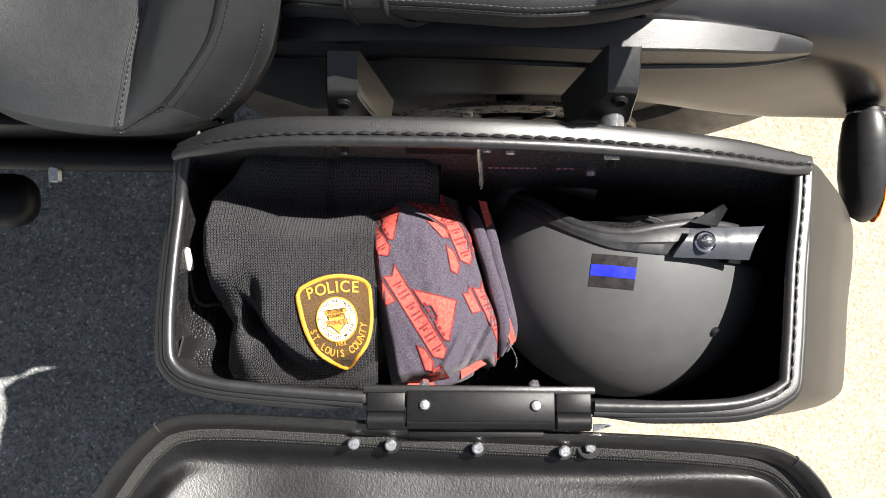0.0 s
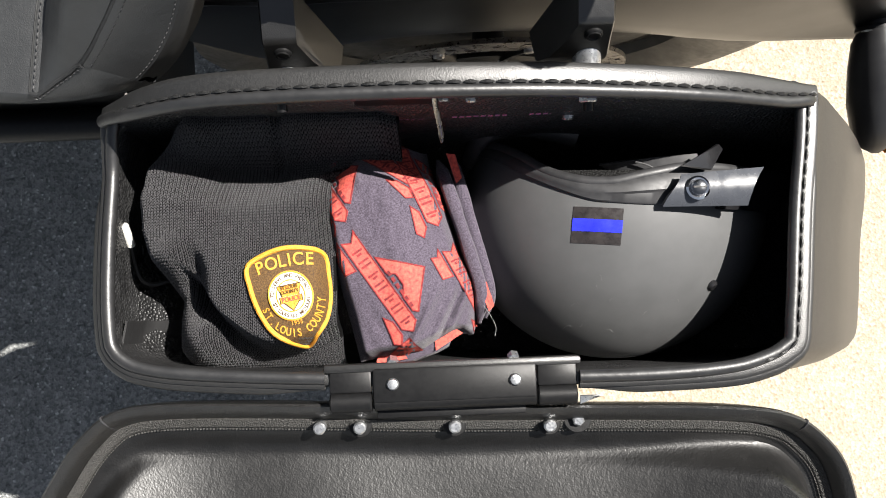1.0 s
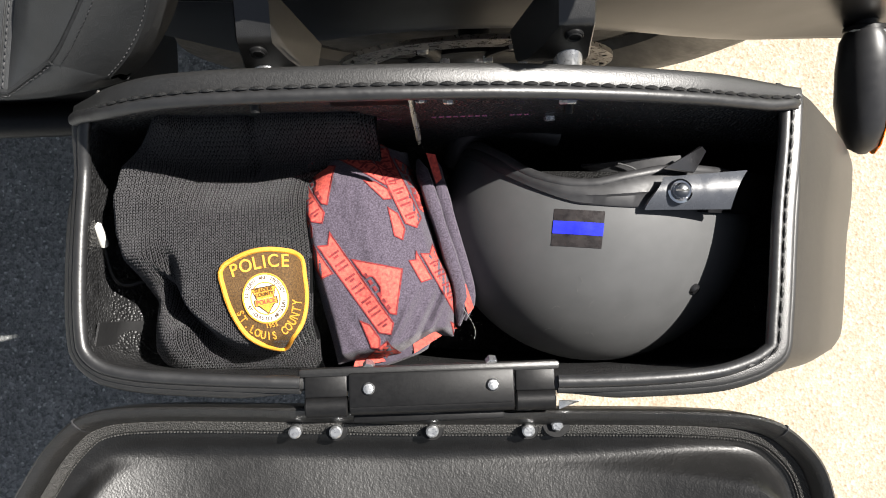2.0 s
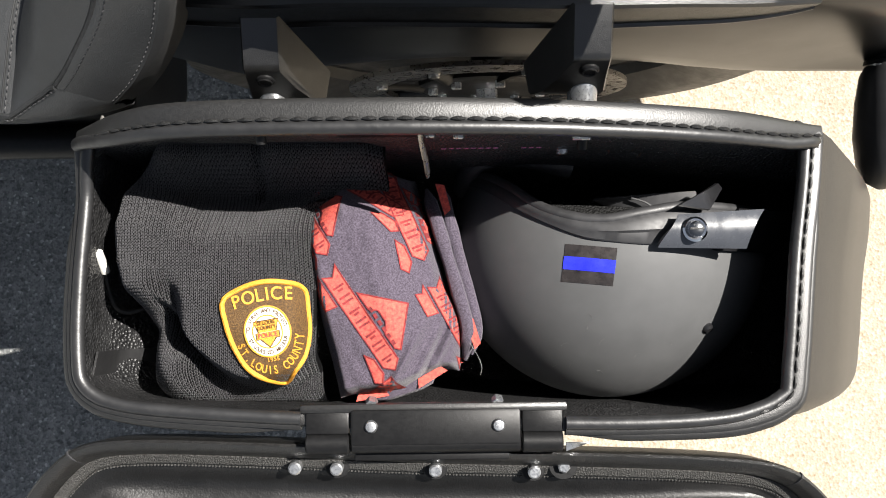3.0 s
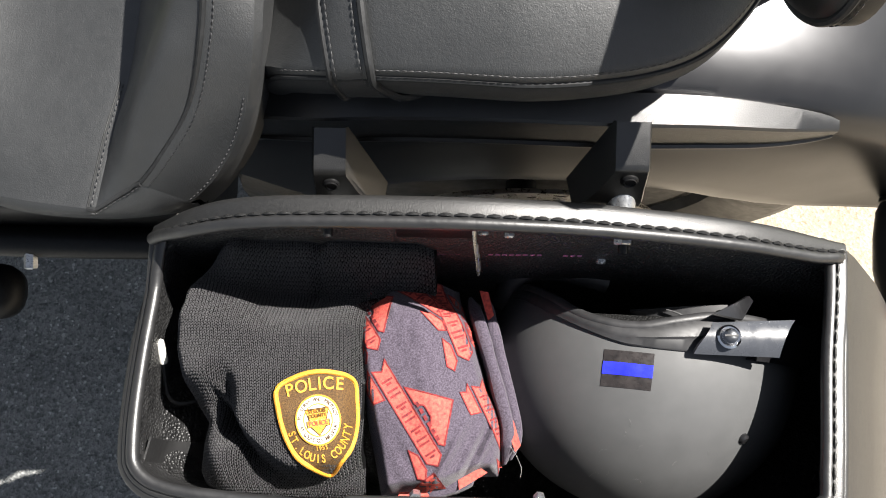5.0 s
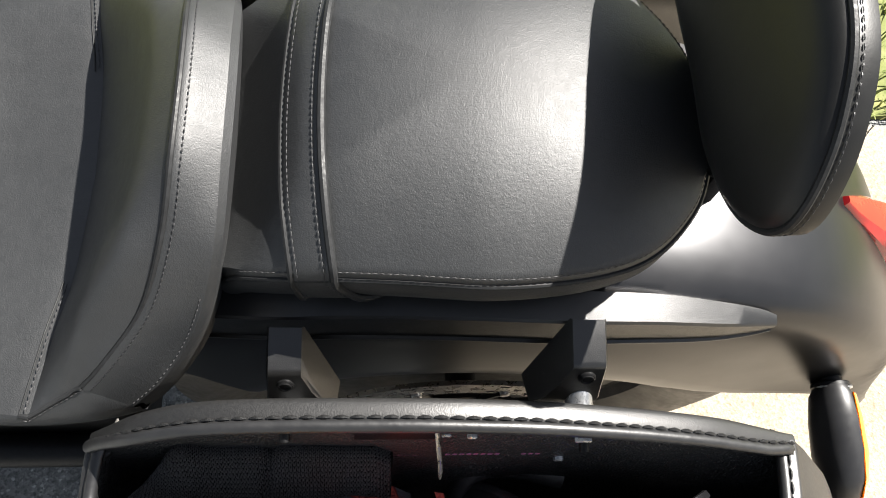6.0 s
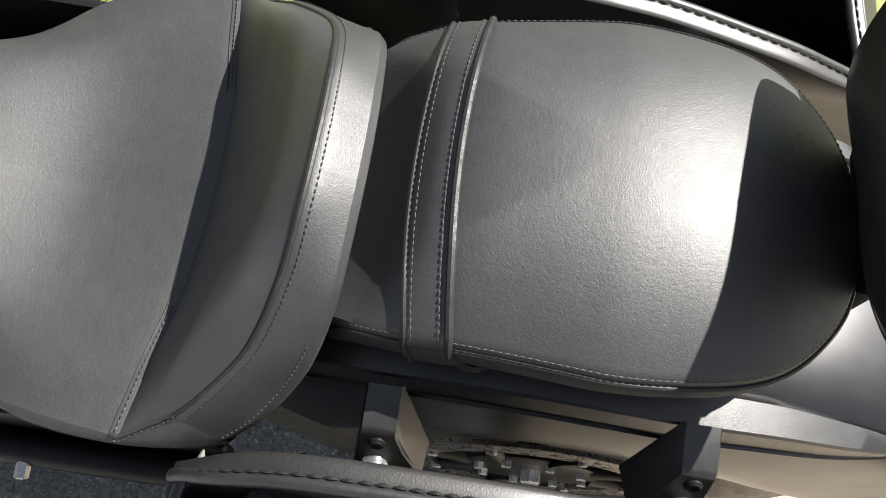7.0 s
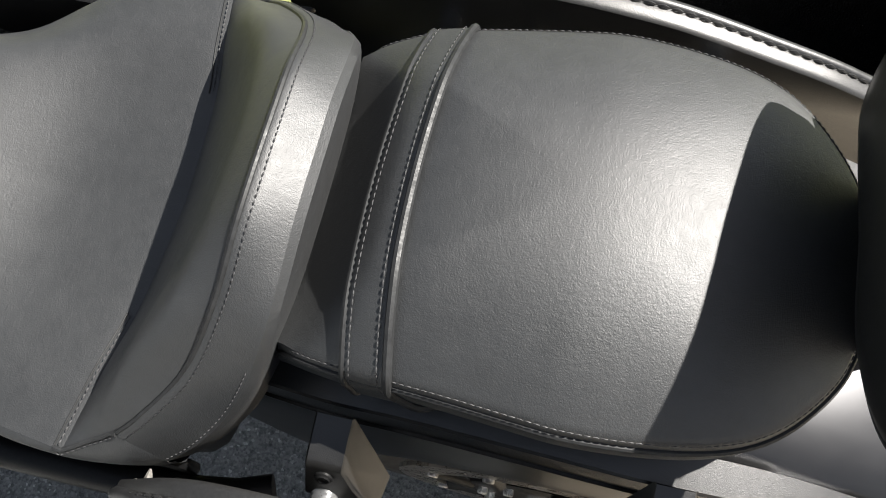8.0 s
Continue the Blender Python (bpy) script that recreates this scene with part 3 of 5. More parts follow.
# standoff brackets that carry the saddlebags
def bracket(x, w, sgn, lean):
    """A block on the strut whose inner flank spreads downwards (lean: +1 or -1)."""
    prof = [(0.128, 0.007), (0.1555, 0.001), (0.159, -0.0005), (0.1605, -0.003), (0.1675, -0.021), (0.1735, -0.036), (0.1735, -0.048), (0.152, -0.058)]
    rings = []
    for dx, inset in ((-0.0125, 0.0015), (-0.0112, 0.0), (0.0112, 0.0), (0.0125, 0.0015)):
        out = dx * lean > 0
        rings.append([Vector((x + dx + (lean * 0.024 if out else -lean * 0.003) * smooth(0.0, -0.06, h), sgn * (v - inset), w + h - inset)) for v, h in prof])
    b = part("bag_bracket", loft(rings), POWDER, bike, "black powder-coated saddlebag standoff bracket")
    o = Vector((x, sgn * 0.1636, w - 0.0110))
    nrm = Vector((0, sgn * 0.93, 0.36)).normalized()
    part("socket_bolt", merged([rod(o - nrm * 0.003, o + nrm * 0.0022, 0.0062, bevel=0.0008), tube([o + nrm * 0.0023 + Vector((0.0042 * math.cos(a), 0, 0)) + nrm.cross(Vector((1, 0, 0))) * (0.0042 * math.sin(a)) for a in np.linspace(0, 6.28, 25)[:-1]], 0.0009, 6, closed=True)]), BLACK_STEEL, b)
    part("spacer", rod((x, sgn * 0.166, w - 0.036), (x, sgn * 0.197, w - 0.046), 0.0098, bevel=0.001), ZINC, b, "bright zinc spacer")


for sgn in (-1, 1):
    bracket(-0.078, 0.7245, sgn, 1)
    bracket(0.129, 0.748, sgn, -1)

# rear wheel
wheel = part("rear_wheel", lathe([(0.02, -0.05), (0.045, -0.05), (0.05, -0.03), (0.06, -0.02), (0.06, 0.02), (0.05, 0.03), (0.045, 0.05), (0.02, 0.05)], pose(AX, 0, AW, 90), 40), BLACK_STEEL, bike, "black cast rear wheel hub")
part("tyre", lathe([(0.215, -0.066), (0.220, -0.078), (0.228, -0.084), (0.231, -0.084), (0.26, -0.097), (0.285, -0.099), (0.304, -0.096), (0.318, -0.088), (0.329, -0.06), (0.335, 0), (0.329, 0.06), (0.318, 0.088), (0.285, 0.099), (0.26, 0.097), (0.220, 0.078), (0.215, 0.066)], pose(AX, 0, AW, 90), 96), RUBBER, wheel, "dusty black rubber tyre tinted with light off the concrete")
part("rim", lathe([(0.19, -0.055), (0.205, -0.066), (0.218, -0.066), (0.222, -0.058), (0.205, -0.045), (0.195, 0), (0.205, 0.045), (0.222, 0.058), (0.218, 0.066), (0.205, 0.066), (0.19, 0.055), (0.182, 0)], pose(AX, 0, AW, 90), 96), BLACK_STEEL, wheel)
for k in range(5):
    a = radians(72 * k + 12)
    part("spoke", tube([(AX + r * math.sin(a), -0.01, AW + r * math.cos(a)) for r in (0.045, 0.12, 0.195)], [0.02, 0.014, 0.018], 10), BLACK_STEEL, wheel)


def rotor():
    """Outer ring of the brake disc, with three rings of drilled holes."""
    bm = bmesh.new()
    cells, r0, r1 = 90, 0.112, 0.150
    rr = np.linspace(r0, r1, 8)
    vs = [[[bm.verts.new((r * math.cos(2 * math.pi * i / cells), r * math.sin(2 * math.pi * i / cells), z)) for i in range(cells)] for r in rr] for z in (-0.0025, 0.0025)]
    hole = {(i, j) for i in range(cells) for j in range(7) if (j == 1 and i % 5 == 0) or (j == 3 and i % 5 == 2) or (j == 5 and i % 5 == 4)}
    for j in range(7):
        for i in range(cells):
            if (i, j) in hole:
                continue
            k = (i + 1) % cells
            bm.faces.new((vs[1][j][i], vs[1][j + 1][i], vs[1][j + 1][k], vs[1][j][k]))
            bm.faces.new((vs[0][j][k], vs[0][j + 1][k], vs[0][j + 1][i], vs[0][j][i]))
    for a in range(cells):
        k = (a + 1) % cells
        bm.faces.new((vs[1][7][a], vs[0][7][a], vs[0][7][k], vs[1][7][k]))
        bm.faces.new((vs[1][0][k], vs[0][0][k], vs[0][0][a], vs[1][0][a]))
    bm.transform(pose(AX, -0.112, AW, 90))
    return bm


disc = part("brake_disc", rotor(), ROTOR, wheel, "drilled steel brake disc")
part("disc_carrier", lathe([(0.04, -0.004), (0.072, -0.004), (0.076, -0.002), (0.076, 0.002), (0.072, 0.004), (0.04, 0.004)], pose(AX, -0.110, AW, 90), 60), BLACK_STEEL, disc)
for k in range(8):
    a = radians(45 * k + 10)
    part("carrier_arm", tube([(AX + r * math.sin(a + s), -0.112, AW + r * math.cos(a + s)) for r, s in ((0.07, 0), (0.095, 0.06), (0.118, 0.1))], [0.009, 0.007, 0.009], 8, squash=0.45), BLACK_STEEL, disc)
    part("rivet", rod((AX + 0.117 * math.sin(a + 0.1), -0.118, AW + 0.117 * math.cos(a + 0.1)), (AX + 0.117 * math.sin(a + 0.1), -0.108, AW + 0.117 * math.cos(a + 0.1)), 0.006, bevel=0.001, n=16), ALLOY, disc)
    part("carrier_bolt", rod((AX + 0.06 * math.sin(a), -0.121, AW + 0.06 * math.cos(a)), (AX + 0.06 * math.sin(a), -0.108, AW + 0.06 * math.cos(a)), 0.0055, bevel=0.001, n=6), ZINC, disc)
part("axle_nut", rod((AX, -0.128, AW), (AX, -0.1, AW), 0.012, n=6, bevel=0.002), ZINC, wheel)
part("axle", rod((AX, -0.105, AW), (AX, 0.12, AW), 0.018), BLACK_STEEL, wheel)
# calliper, swing arm, shock absorbers, frame tubes
for sgn in (-1, 1):
    part("frame_tube", tube(spline([(-0.75, sgn * 0.17, 0.585), (-0.45, sgn * 0.188, 0.598), (-0.2, sgn * 0.19, 0.602), (-0.13, sgn * 0.175, 0.60)], 24), 0.0135, 14), BLACK_STEEL, bike, "black frame tube below the seat")
# plates below the seat, added to block sun from the asphalt
for sgn in (-1, 1):
    part("sun_block_plate", block(-0.64, -0.215, min(sgn * 0.188, sgn * 0.12), max(sgn * 0.188, sgn * 0.12), 0.560, 0.578, 0.004), BLACK_STEEL, bike)
part("foot_control", block(-0.80, -0.452, -0.2425, -0.182, 0.370, 0.425, 0.026, 4), BLACK_STEEL, bike, "black foot control housing")
for x in (-0.345,):
    part("frame_bolt", rod((x, -0.214, 0.60), (x, -0.20, 0.603), 0.0055, n=6, bevel=0.001), ZINC, bike)
# engine casing, out of view, enlarged to keep sun off the asphalt
part("engine_case", merged([block(-0.78, -0.27, -0.14, 0.14, 0.2, 0.645, 0.04, 3)]), BLACK_STEEL, bike)
part("seat_pan", block(-0.66, 0.16, -0.06, 0.06, 0.60, 0.665, 0.01), BLACK_STEEL, bike)


# indicators and tail lamp
def indicator(sgn):
    base = Vector((0.420, sgn * 0.128, 0.535))
    pod = [(0.0, 0.016), (0.008, 0.0205), (0.03, 0.0235), (0.06, 0.0245), (0.085, 0.021), (0.1, 0.013), (0.106, 0.003)]
    rings_b, rings_l = [], []
    for y, r in pod:
        c = base + Vector((0.012 * y / 0.1, sgn * y, -0.03 * y / 0.1))
        ring = [(r * math.sin(a), r * 1.15 * math.cos(a)) for a in np.linspace(0, 2 * math.pi, 32, endpoint=False)]
        rings_b.append([c + Vector((min(q, 0.0095), 0, h)) for q, h in ring])
        rings_l.append([c + Vector((max(q * 1.05, 0.010), 0, h * 0.93)) for q, h in ring])
    pod_ob = part("indicator", loft(rings_b), SATIN, bike, "black indicator pod with an amber lens")
    part("collar", rod(base + Vector((0.001, -sgn * 0.0035, 0.001)), base + Vector((0.001, -sgn * 0.0005, 0)), 0.0185, bevel=0.0006), ZINC, pod_ob)
    part("lens", loft(rings_l[1:]), AMBER_LENS, pod_ob, "ribbed amber lens")
    part("stalk", merged([rod(base + Vector((0, -sgn * 0.03, 0.002)), base + Vector((0, sgn * 0.004, 0)), 0.011, bevel=0.001), rod(base + Vector((0, -sgn * 0.004, 0)), base + Vector((0, sgn * 0.001, 0)), 0.018, bevel=0.001)]), BLACK_STEEL, pod_ob)


indicator(-1)
indicator(1)


def tail_lamp(k, lo, hi):
    rings = []
    for s in np.linspace(lo, hi, 14):
        th = radians(40 + 30 * s)
        r = 0.452 + 0.012 * smooth(0.0, 1.0, s)
        half = (0.004 + 0.062 * max(s, 0) ** 0.85 * (1 - 0.35 * max(s, 0))) * k
        c = Vector((AX + r * math.sin(th), 0, AW + r * math.cos(th)))
        up = Vector((math.sin(th), 0, math.cos(th)))
        hgt = (0.006 + 0.018 * smooth(0.0, 0.5, s)) * k
        rings.append([c + Vector((0, v, 0)) + up * h for v, h in ((-half, -0.02), (-half, hgt * 0.4), (-half * 0.7, hgt * 0.9), (0, hgt), (half * 0.7, hgt * 0.9), (half, hgt * 0.4), (half, -0.02))])
    return loft(rings)


part("tail_light", tail_lamp(1.0, 0.0, 1.0), RED_LENS, bike, "red tail light on the mudguard")


# the front of the machine: tank, engine, fork, front wheel and bars
# all out of view, added to shade the asphalt and complete the machine
def tank_ring(x, half, top, low, n=28):
    return [Vector((x, half * math.copysign(abs(math.cos(q)) ** 0.7, math.cos(q)), (top + low) / 2 + (top - low) / 2 * math.copysign(abs(math.sin(q)) ** 0.8, math.sin(q)))) for q in (2 * math.pi * k / n for k in range(n))]


part("fuel_tank", loft([tank_ring(*r) for r in ((-1.22, 0.03, 0.86, 0.76), (-1.18, 0.11, 0.91, 0.72), (-1.05, 0.165, 0.93, 0.68), (-0.9, 0.16, 0.90, 0.66), (-0.75, 0.11, 0.82, 0.66), (-0.66, 0.06, 0.75, 0.66))]), PAINT, bike, "matte black teardrop fuel tank", 60)
for k in range(7):
    part("cooling_fin", block(-0.98, -0.68, -0.13, 0.13, 0.46 + 0.024 * k, 0.468 + 0.024 * k, 0.003), BLACK_STEEL, bike)
part("crankcase", block(-1.0, -0.58, -0.15, 0.15, 0.2, 0.45, 0.05, 3), BLACK_STEEL, bike)
for sgn in (-1, 1):
    part("fork_leg", rod((-1.62, sgn * 0.1, 0.33), (-1.24, sgn * 0.1, 0.95), 0.025, bevel=0.003), BLACK_STEEL, bike)
    part("handlebar", tube(spline([(-1.22, sgn * 0.03, 0.98), (-1.2, sgn * 0.12, 1.03), (-1.1, sgn * 0.3, 1.06), (-1.0, sgn * 0.4, 1.04)], 24), 0.0125, 12), BLACK_STEEL, bike)
    part("hand_grip", rod((-1.03, sgn * 0.375, 1.046), (-0.94, sgn * 0.46, 1.02), 0.017, bevel=0.002), RUBBER, bike)
front = part("front_wheel", lathe([(0.02, -0.04), (0.04, -0.04), (0.045, 0), (0.04, 0.04), (0.02, 0.04)], pose(-1.62, 0, 0.33, 90), 32), BLACK_STEEL, bike)
part("tyre", lathe([(0.235, -0.045), (0.27, -0.062), (0.305, -0.05), (0.33, 0), (0.305, 0.05), (0.27, 0.062), (0.235, 0.045), (0.225, 0)], pose(-1.62, 0, 0.33, 90), 72), RUBBER, front)
for k in range(10):
    q = radians(36 * k)
    part("spoke", rod((-1.62 + 0.03 * math.sin(q), 0, 0.33 + 0.03 * math.cos(q)), (-1.62 + 0.235 * math.sin(q), 0, 0.33 + 0.235 * math.cos(q)), 0.009, 0.007, n=10), BLACK_STEEL, front)
part("headlamp", lathe([(0.02, -0.1), (0.07, -0.07), (0.09, 0.0), (0.088, 0.03), (0.07, 0.036)], pose(-1.42, 0, 0.9, 0, -90, 0), 32), BLACK_STEEL, bike)

# ---- saddlebags: the near one open with its lid folded out, the far one its mirror image ----
RIM_Z, BASE_Z, SLANT = 0.652, 0.362, 0.65
BAG_OUT = [(-0.2095, 0.152), (-0.2135, 0.123), (-0.2155, 0.095), (-0.218, 0.057), (-0.219, 0.018), (-0.2175, -0.010), (-0.2145, -0.0205), (-0.206, -0.030), (-0.19, -0.0375), (-0.152, -0.0435), (-0.06, -0.050), (0.03, -0.0535), (0.117, -0.0555), (0.17, -0.056), (0.227, -0.0545), (0.254, -0.049), (0.267, -0.043), (0.277, -0.034), (0.2805, -0.012), (0.283, 0.008), (0.289, 0.065), (0.296, 0.112), (0.3, 0.152)]
ARCH = [(-0.210, 0.667), (-0.194, 0.684), (-0.170, 0.706), (-0.13, 0.727), (-0.08, 0.736), (0.0, 0.738), (0.06, 0.733), (0.11, 0.724), (0.2, 0.697), (0.25, 0.676), (0.3005, 0.653)]
_ax, _az = [p[0] for p in ARCH], [p[1] for p in ARCH]
_as = spline(ARCH, 120)


def arch(x):
    return float(np.interp(x, _as[:, 0], _as[:, 1]))


def bag_outline():
    """Anticlockwise from the far left corner; the far side is added straight. Also says which points are the far edge."""
    near = spline(BAG_OUT, 180)
    far = np.array([(x, 0.151 - 0.002 * math.cos(x * 8)) for x in np.linspace(0.2988, -0.2085, 90)])
    return np.concatenate([near, far]), [False] * len(near) + [True] * len(far)


OUTL, FAR = bag_outline()
INL = offset2d(OUTL, 0.0085)
INL[:, 1] = np.minimum(INL[:, 1], 0.1415)


def rim_z(x, y):
    """Height of the rim away from the arch: it climbs a little into the front corner."""
    return RIM_Z + 0.014 * smooth(0.105, 0.150, y) * smooth(0.0, -0.15, x)


def rim_path(d, up, far_d=None, far_up=None):
    """Points on the rim: d inwards from the outside, lifted by up."""
    o = offset2d(OUTL, d)
    o[:, 1] = np.minimum(o[:, 1], 0.1505 - d)
    k = 0.0 if far_d is None else far_d - d
    h = 0.0 if far_up is None else far_up - up
    mix = lambda x: smooth(0.0, 0.03, min(x + 0.208, 0.2985 - x))
    return [Vector((x, y - (k * mix(x) if f else 0), (arch(x) if f else rim_z(x, y)) + up + (h * mix(x) if f else 0))) for (x, y), f in zip(o, FAR)]


def at_depth(o, z, d=0.0):
    out = []
    for (x, y), f in zip(o, FAR):
        top = arch(x) if f else rim_z(x, y)
        zz = min(z, top - d)
        d = max(RIM_Z - zz, 0)
        front, rear = SLANT * 1.2 * max(d - 0.058, 0), SLANT * d * (1 - 0.12 * d / 0.29)
        q = smooth(-0.2, 0.05, x)
        swell = 0.013 * smooth(0.0, 0.05, d) * smooth(0.22, 0.285, x)
        tuck = 0.018 * smooth(0, 0.045, d) * smooth(0.03, 0.15, y) * smooth(0.05, 0.28, x)
        out.append(Vector((x + front + (rear - front) * q + swell, y - tuck, zz)))
    return out


def side(path, lo, hi):
    return [p for p, f in zip(path, FAR) if not f and lo <= p.x <= hi]


def mirror(bm):
    inv = BIKE.inverted()
    for v in bm.verts:
        q = inv @ v.co
        q.y = -q.y
        v.co = BIKE @ q
    return bm


def saddlebag(far):
    flip = mirror if far else (lambda b: b)
    at = (BIKE @ Vector((0.15, 0.37, 0.3))) if far else Vector((0.12, 0.05, BASE_Z))
    bag = thing("saddlebag", "black stitched leather saddlebag with its lid folded open", "saddlebag", Matrix.Translation(at), "saddlebags")
    off = Matrix.Translation(-at)

    def bp(name, bm, mat, parent=None, label="", angle=38):
        bm = flip(bm)
        bm.transform(off)
        return part(name, bm, mat, parent or bag, label, angle)

    shrink = lambda o, d: [(x, y) for x, y in offset2d(o, d)]
    rings = [at_depth(shrink(OUTL, 0.03), BASE_Z), at_depth(shrink(OUTL, 0.012), BASE_Z + 0.004), at_depth(OUTL, BASE_Z + 0.018)]
    rings += [at_depth([(x, y - (0.006 if y < 0.05 else 0) * math.sin(math.pi * (RIM_Z - z) / 0.29)) for x, y in OUTL], z) for z in (0.42, 0.48, 0.54, 0.60, 0.635)]
    rings += [rim_path(0.0, -0.004), rim_path(0.0012, -0.001), rim_path(0.004, 0.0002), rim_path(0.009, -0.001)]
    bp("bag_body", loft(rings, cap_end=False), LEATHER, None, "grained black leather shell")
    rings = [rim_path(0.009, -0.0012), rim_path(0.0095, -0.006)]
    rings += [at_depth(INL, z, 0.008) for z in (0.635, 0.60, 0.54, 0.48, 0.42, BASE_Z + 0.012)]
    bp("lining", loft(rings, cap=False), LINING, None, "black grained lining")
    bp("bag_floor", loft([at_depth(INL, BASE_Z + 0.0115), at_depth(INL, BASE_Z + 0.0085)]), LINING)
    # rolled leather edge and the shiny cord inside it; the near edge is left free for the hinge
    k = next(i for i, p in enumerate(OUTL) if p[0] > -0.06 and p[1] < -0.03)
    j = next(i for i, p in enumerate(OUTL) if p[0] > 0.117 and p[1] < -0.03)
    order = list(range(j, len(OUTL))) + list(range(0, k))
    rp = rim_path(0.0036, 0.0005)
    bp("edge_binding", tube([rp[i] for i in order], [0.0046 + (0.0034 * smooth(0.0, 0.07, min(OUTL[i][0] + 0.208, 0.2985 - OUTL[i][0])) if FAR[i] else 0.0006) for i in order], 12, squash=0.24, up=(0, 0, 1)), LEATHER)
    spans = [min(max((p[0] - 0.2) / 0.07, 0), 1) if not f else 1.0 for p, f in zip(OUTL, FAR)]
    n = len(spans)
    spans = [sum(spans[(i + k) % n] for k in range(-7, 8)) / 15 for i in range(n)]
    slim, fat = rim_path(0.0100, -0.0008, 0.0132, -0.001), rim_path(0.0062, 0.0014)
    bp("edge_cord", tube([fat[i].lerp(slim[i], spans[i]) for i in order], [0.0047 for i in order], 14), PIPING, None, "shiny black edge cord")
    low = rim_path(-0.0012, -0.0052)
    for stretch in (range(0, k), range(j, len(OUTL) - sum(FAR))):
        run = [i for i in stretch if OUTL[i][1] < 0.12]
        bp("edge_welt", tube([low[i] for i in run], [0.0015 + 0.0042 * smooth(0, 10, min(q, len(run) - 1 - q)) for q in range(len(run))], 10, squash=0.75, up=(0, 0, 1)), LEATHER)
    rp = rim_path(0.0066, 0.0030, 0.0088, 0.0028)
    run = [i for i in order if spans[i] > 0.6]
    bp("stitching", dashes([rp[i] for i in run], 0.0105, 0.0085, 0.0012), THREAD, None, "heavy black saddle stitching")
    low = rim_path(-0.0006, -0.006)
    for lo_x, hi_x in ((-0.19, -0.065), (0.12, 0.25)):
        bp("stitching", dashes([p for p in side(low, lo_x, hi_x) if p.y < 0], 0.008, 0.0065, 0.0008, (0, -0.0006, 0.0004)), THREAD_DARK)
    # folded corner pieces
    for x, y, a in ((-0.2, 0.146, 40), (0.288, 0.146, -30)):
        b = block(-0.011, 0.011, -0.006, 0.006, -0.004, 0.0045, 0.003)
        b.transform(pose(x, y, RIM_Z + 0.001, 0, 0, a))
        bp("corner_fold", b, LEATHER)
    # hinge on the near edge
    hin = bp("hinge_leaf", block(-0.0275, 0.087, -0.0625, -0.0385, RIM_Z - 0.001, RIM_Z + 0.005, 0.0022), BLACK_STEEL, None, "black steel hinge leaf")
    for x in (-0.0135, 0.072):
        bp("hinge_screw", merged([lathe([(0.0044, 0), (0.0044, 0.0008), (0.0034, 0.0026), (0.0016, 0.003)], pose(x, -0.0495, RIM_Z + 0.005), 20), block(x - 0.0022, x + 0.0022, -0.0499, -0.0491, RIM_Z + 0.0078, RIM_Z + 0.0082, 0)]), ZINC, hin, "zinc cross-head screw")
        bp("screw_nut", rod((x, -0.033, RIM_Z - 0.004), (x, -0.036, RIM_Z + 0.001), 0.0042, n=6), ZINC, hin)
    for x0, x1 in ((-0.058, -0.0285), (0.088, 0.1155)):
        bp("hinge_strap", block(x0, x1, -0.055, -0.0395, RIM_Z - 0.0035, RIM_Z + 0.002, 0.0015), BLACK_STEEL, hin)
        bp("hinge_knuckle", rod((x0, -0.0615, RIM_Z - 0.003), (x1, -0.0615, RIM_Z - 0.003), 0.0075, bevel=0.001), BLACK_STEEL, hin)
    bp("hinge_knuckle", rod((-0.0275, -0.0615, RIM_Z - 0.003), (0.087, -0.0615, RIM_Z - 0.003), 0.0068, bevel=0.001), BLACK_STEEL, hin)
    bp("lid_leaf", block(-0.026, 0.08, -0.0745, -0.067, RIM_Z - 0.014, RIM_Z - 0.010, 0.001), BLACK_STEEL, hin)
    bp("hinge_backing", block(-0.062, 0.119, -0.041, -0.0345, RIM_Z - 0.006, RIM_Z + 0.0035, 0.0025), LEATHER, hin)
    # bolts through the back wall
    for x, z in ((-0.073, 0.7285), (0.126, 0.700)):
        nut = bp("bolt_nut", rod((x, 0.1435, z), (x, 0.1345, z - 0.002), 0.0066, n=6, bevel=0.0008), ZINC, None, "zinc nut")
        bp("bolt_thread", rod((x, 0.136, z), (x, 0.129, z - 0.003), 0.0034), BLACK_STEEL, nut)
    bp("rivet", rod((0.122, 0.1435, 0.636), (0.122, 0.1375, 0.635), 0.0042, bevel=0.001, n=14), ZINC)
    for x, z in ((0.0295, 0.727), (0.0470, 0.722)):
        bp("latch_screw", rod((x, 0.1435, z), (x, 0.1315, z - 0.002), 0.0036, n=6, bevel=0.0008), ZINC)
    bp("latch_plate", merged([block(-0.03, 0.026, 0.1395, 0.1425, 0.69, 0.728, 0.001)]), BLACK_STEEL, None, "black latch plate")
    bp("lock_tongue", tube(spline([(0.023, 0.136, 0.733), (0.0245, 0.127, 0.722), (0.0265, 0.119, 0.708), (0.0275, 0.112, 0.695)], 12), [0.0024] * 9 + [0.0026, 0.0022, 0.0012], 8, squash=0.4), ROTOR, None, "bare steel lock tongue")
    # maker's lettering on the lining shown as plain bars
    for x in (-0.005, 0.056, 0.112):
        for q in range(8):
            bp("print_bar", block(x + q * 0.0052 - 0.02, x + q * 0.0052 - 0.0165, 0.1404, 0.1412, 0.644, 0.6485, 0), PINK_PRINT)
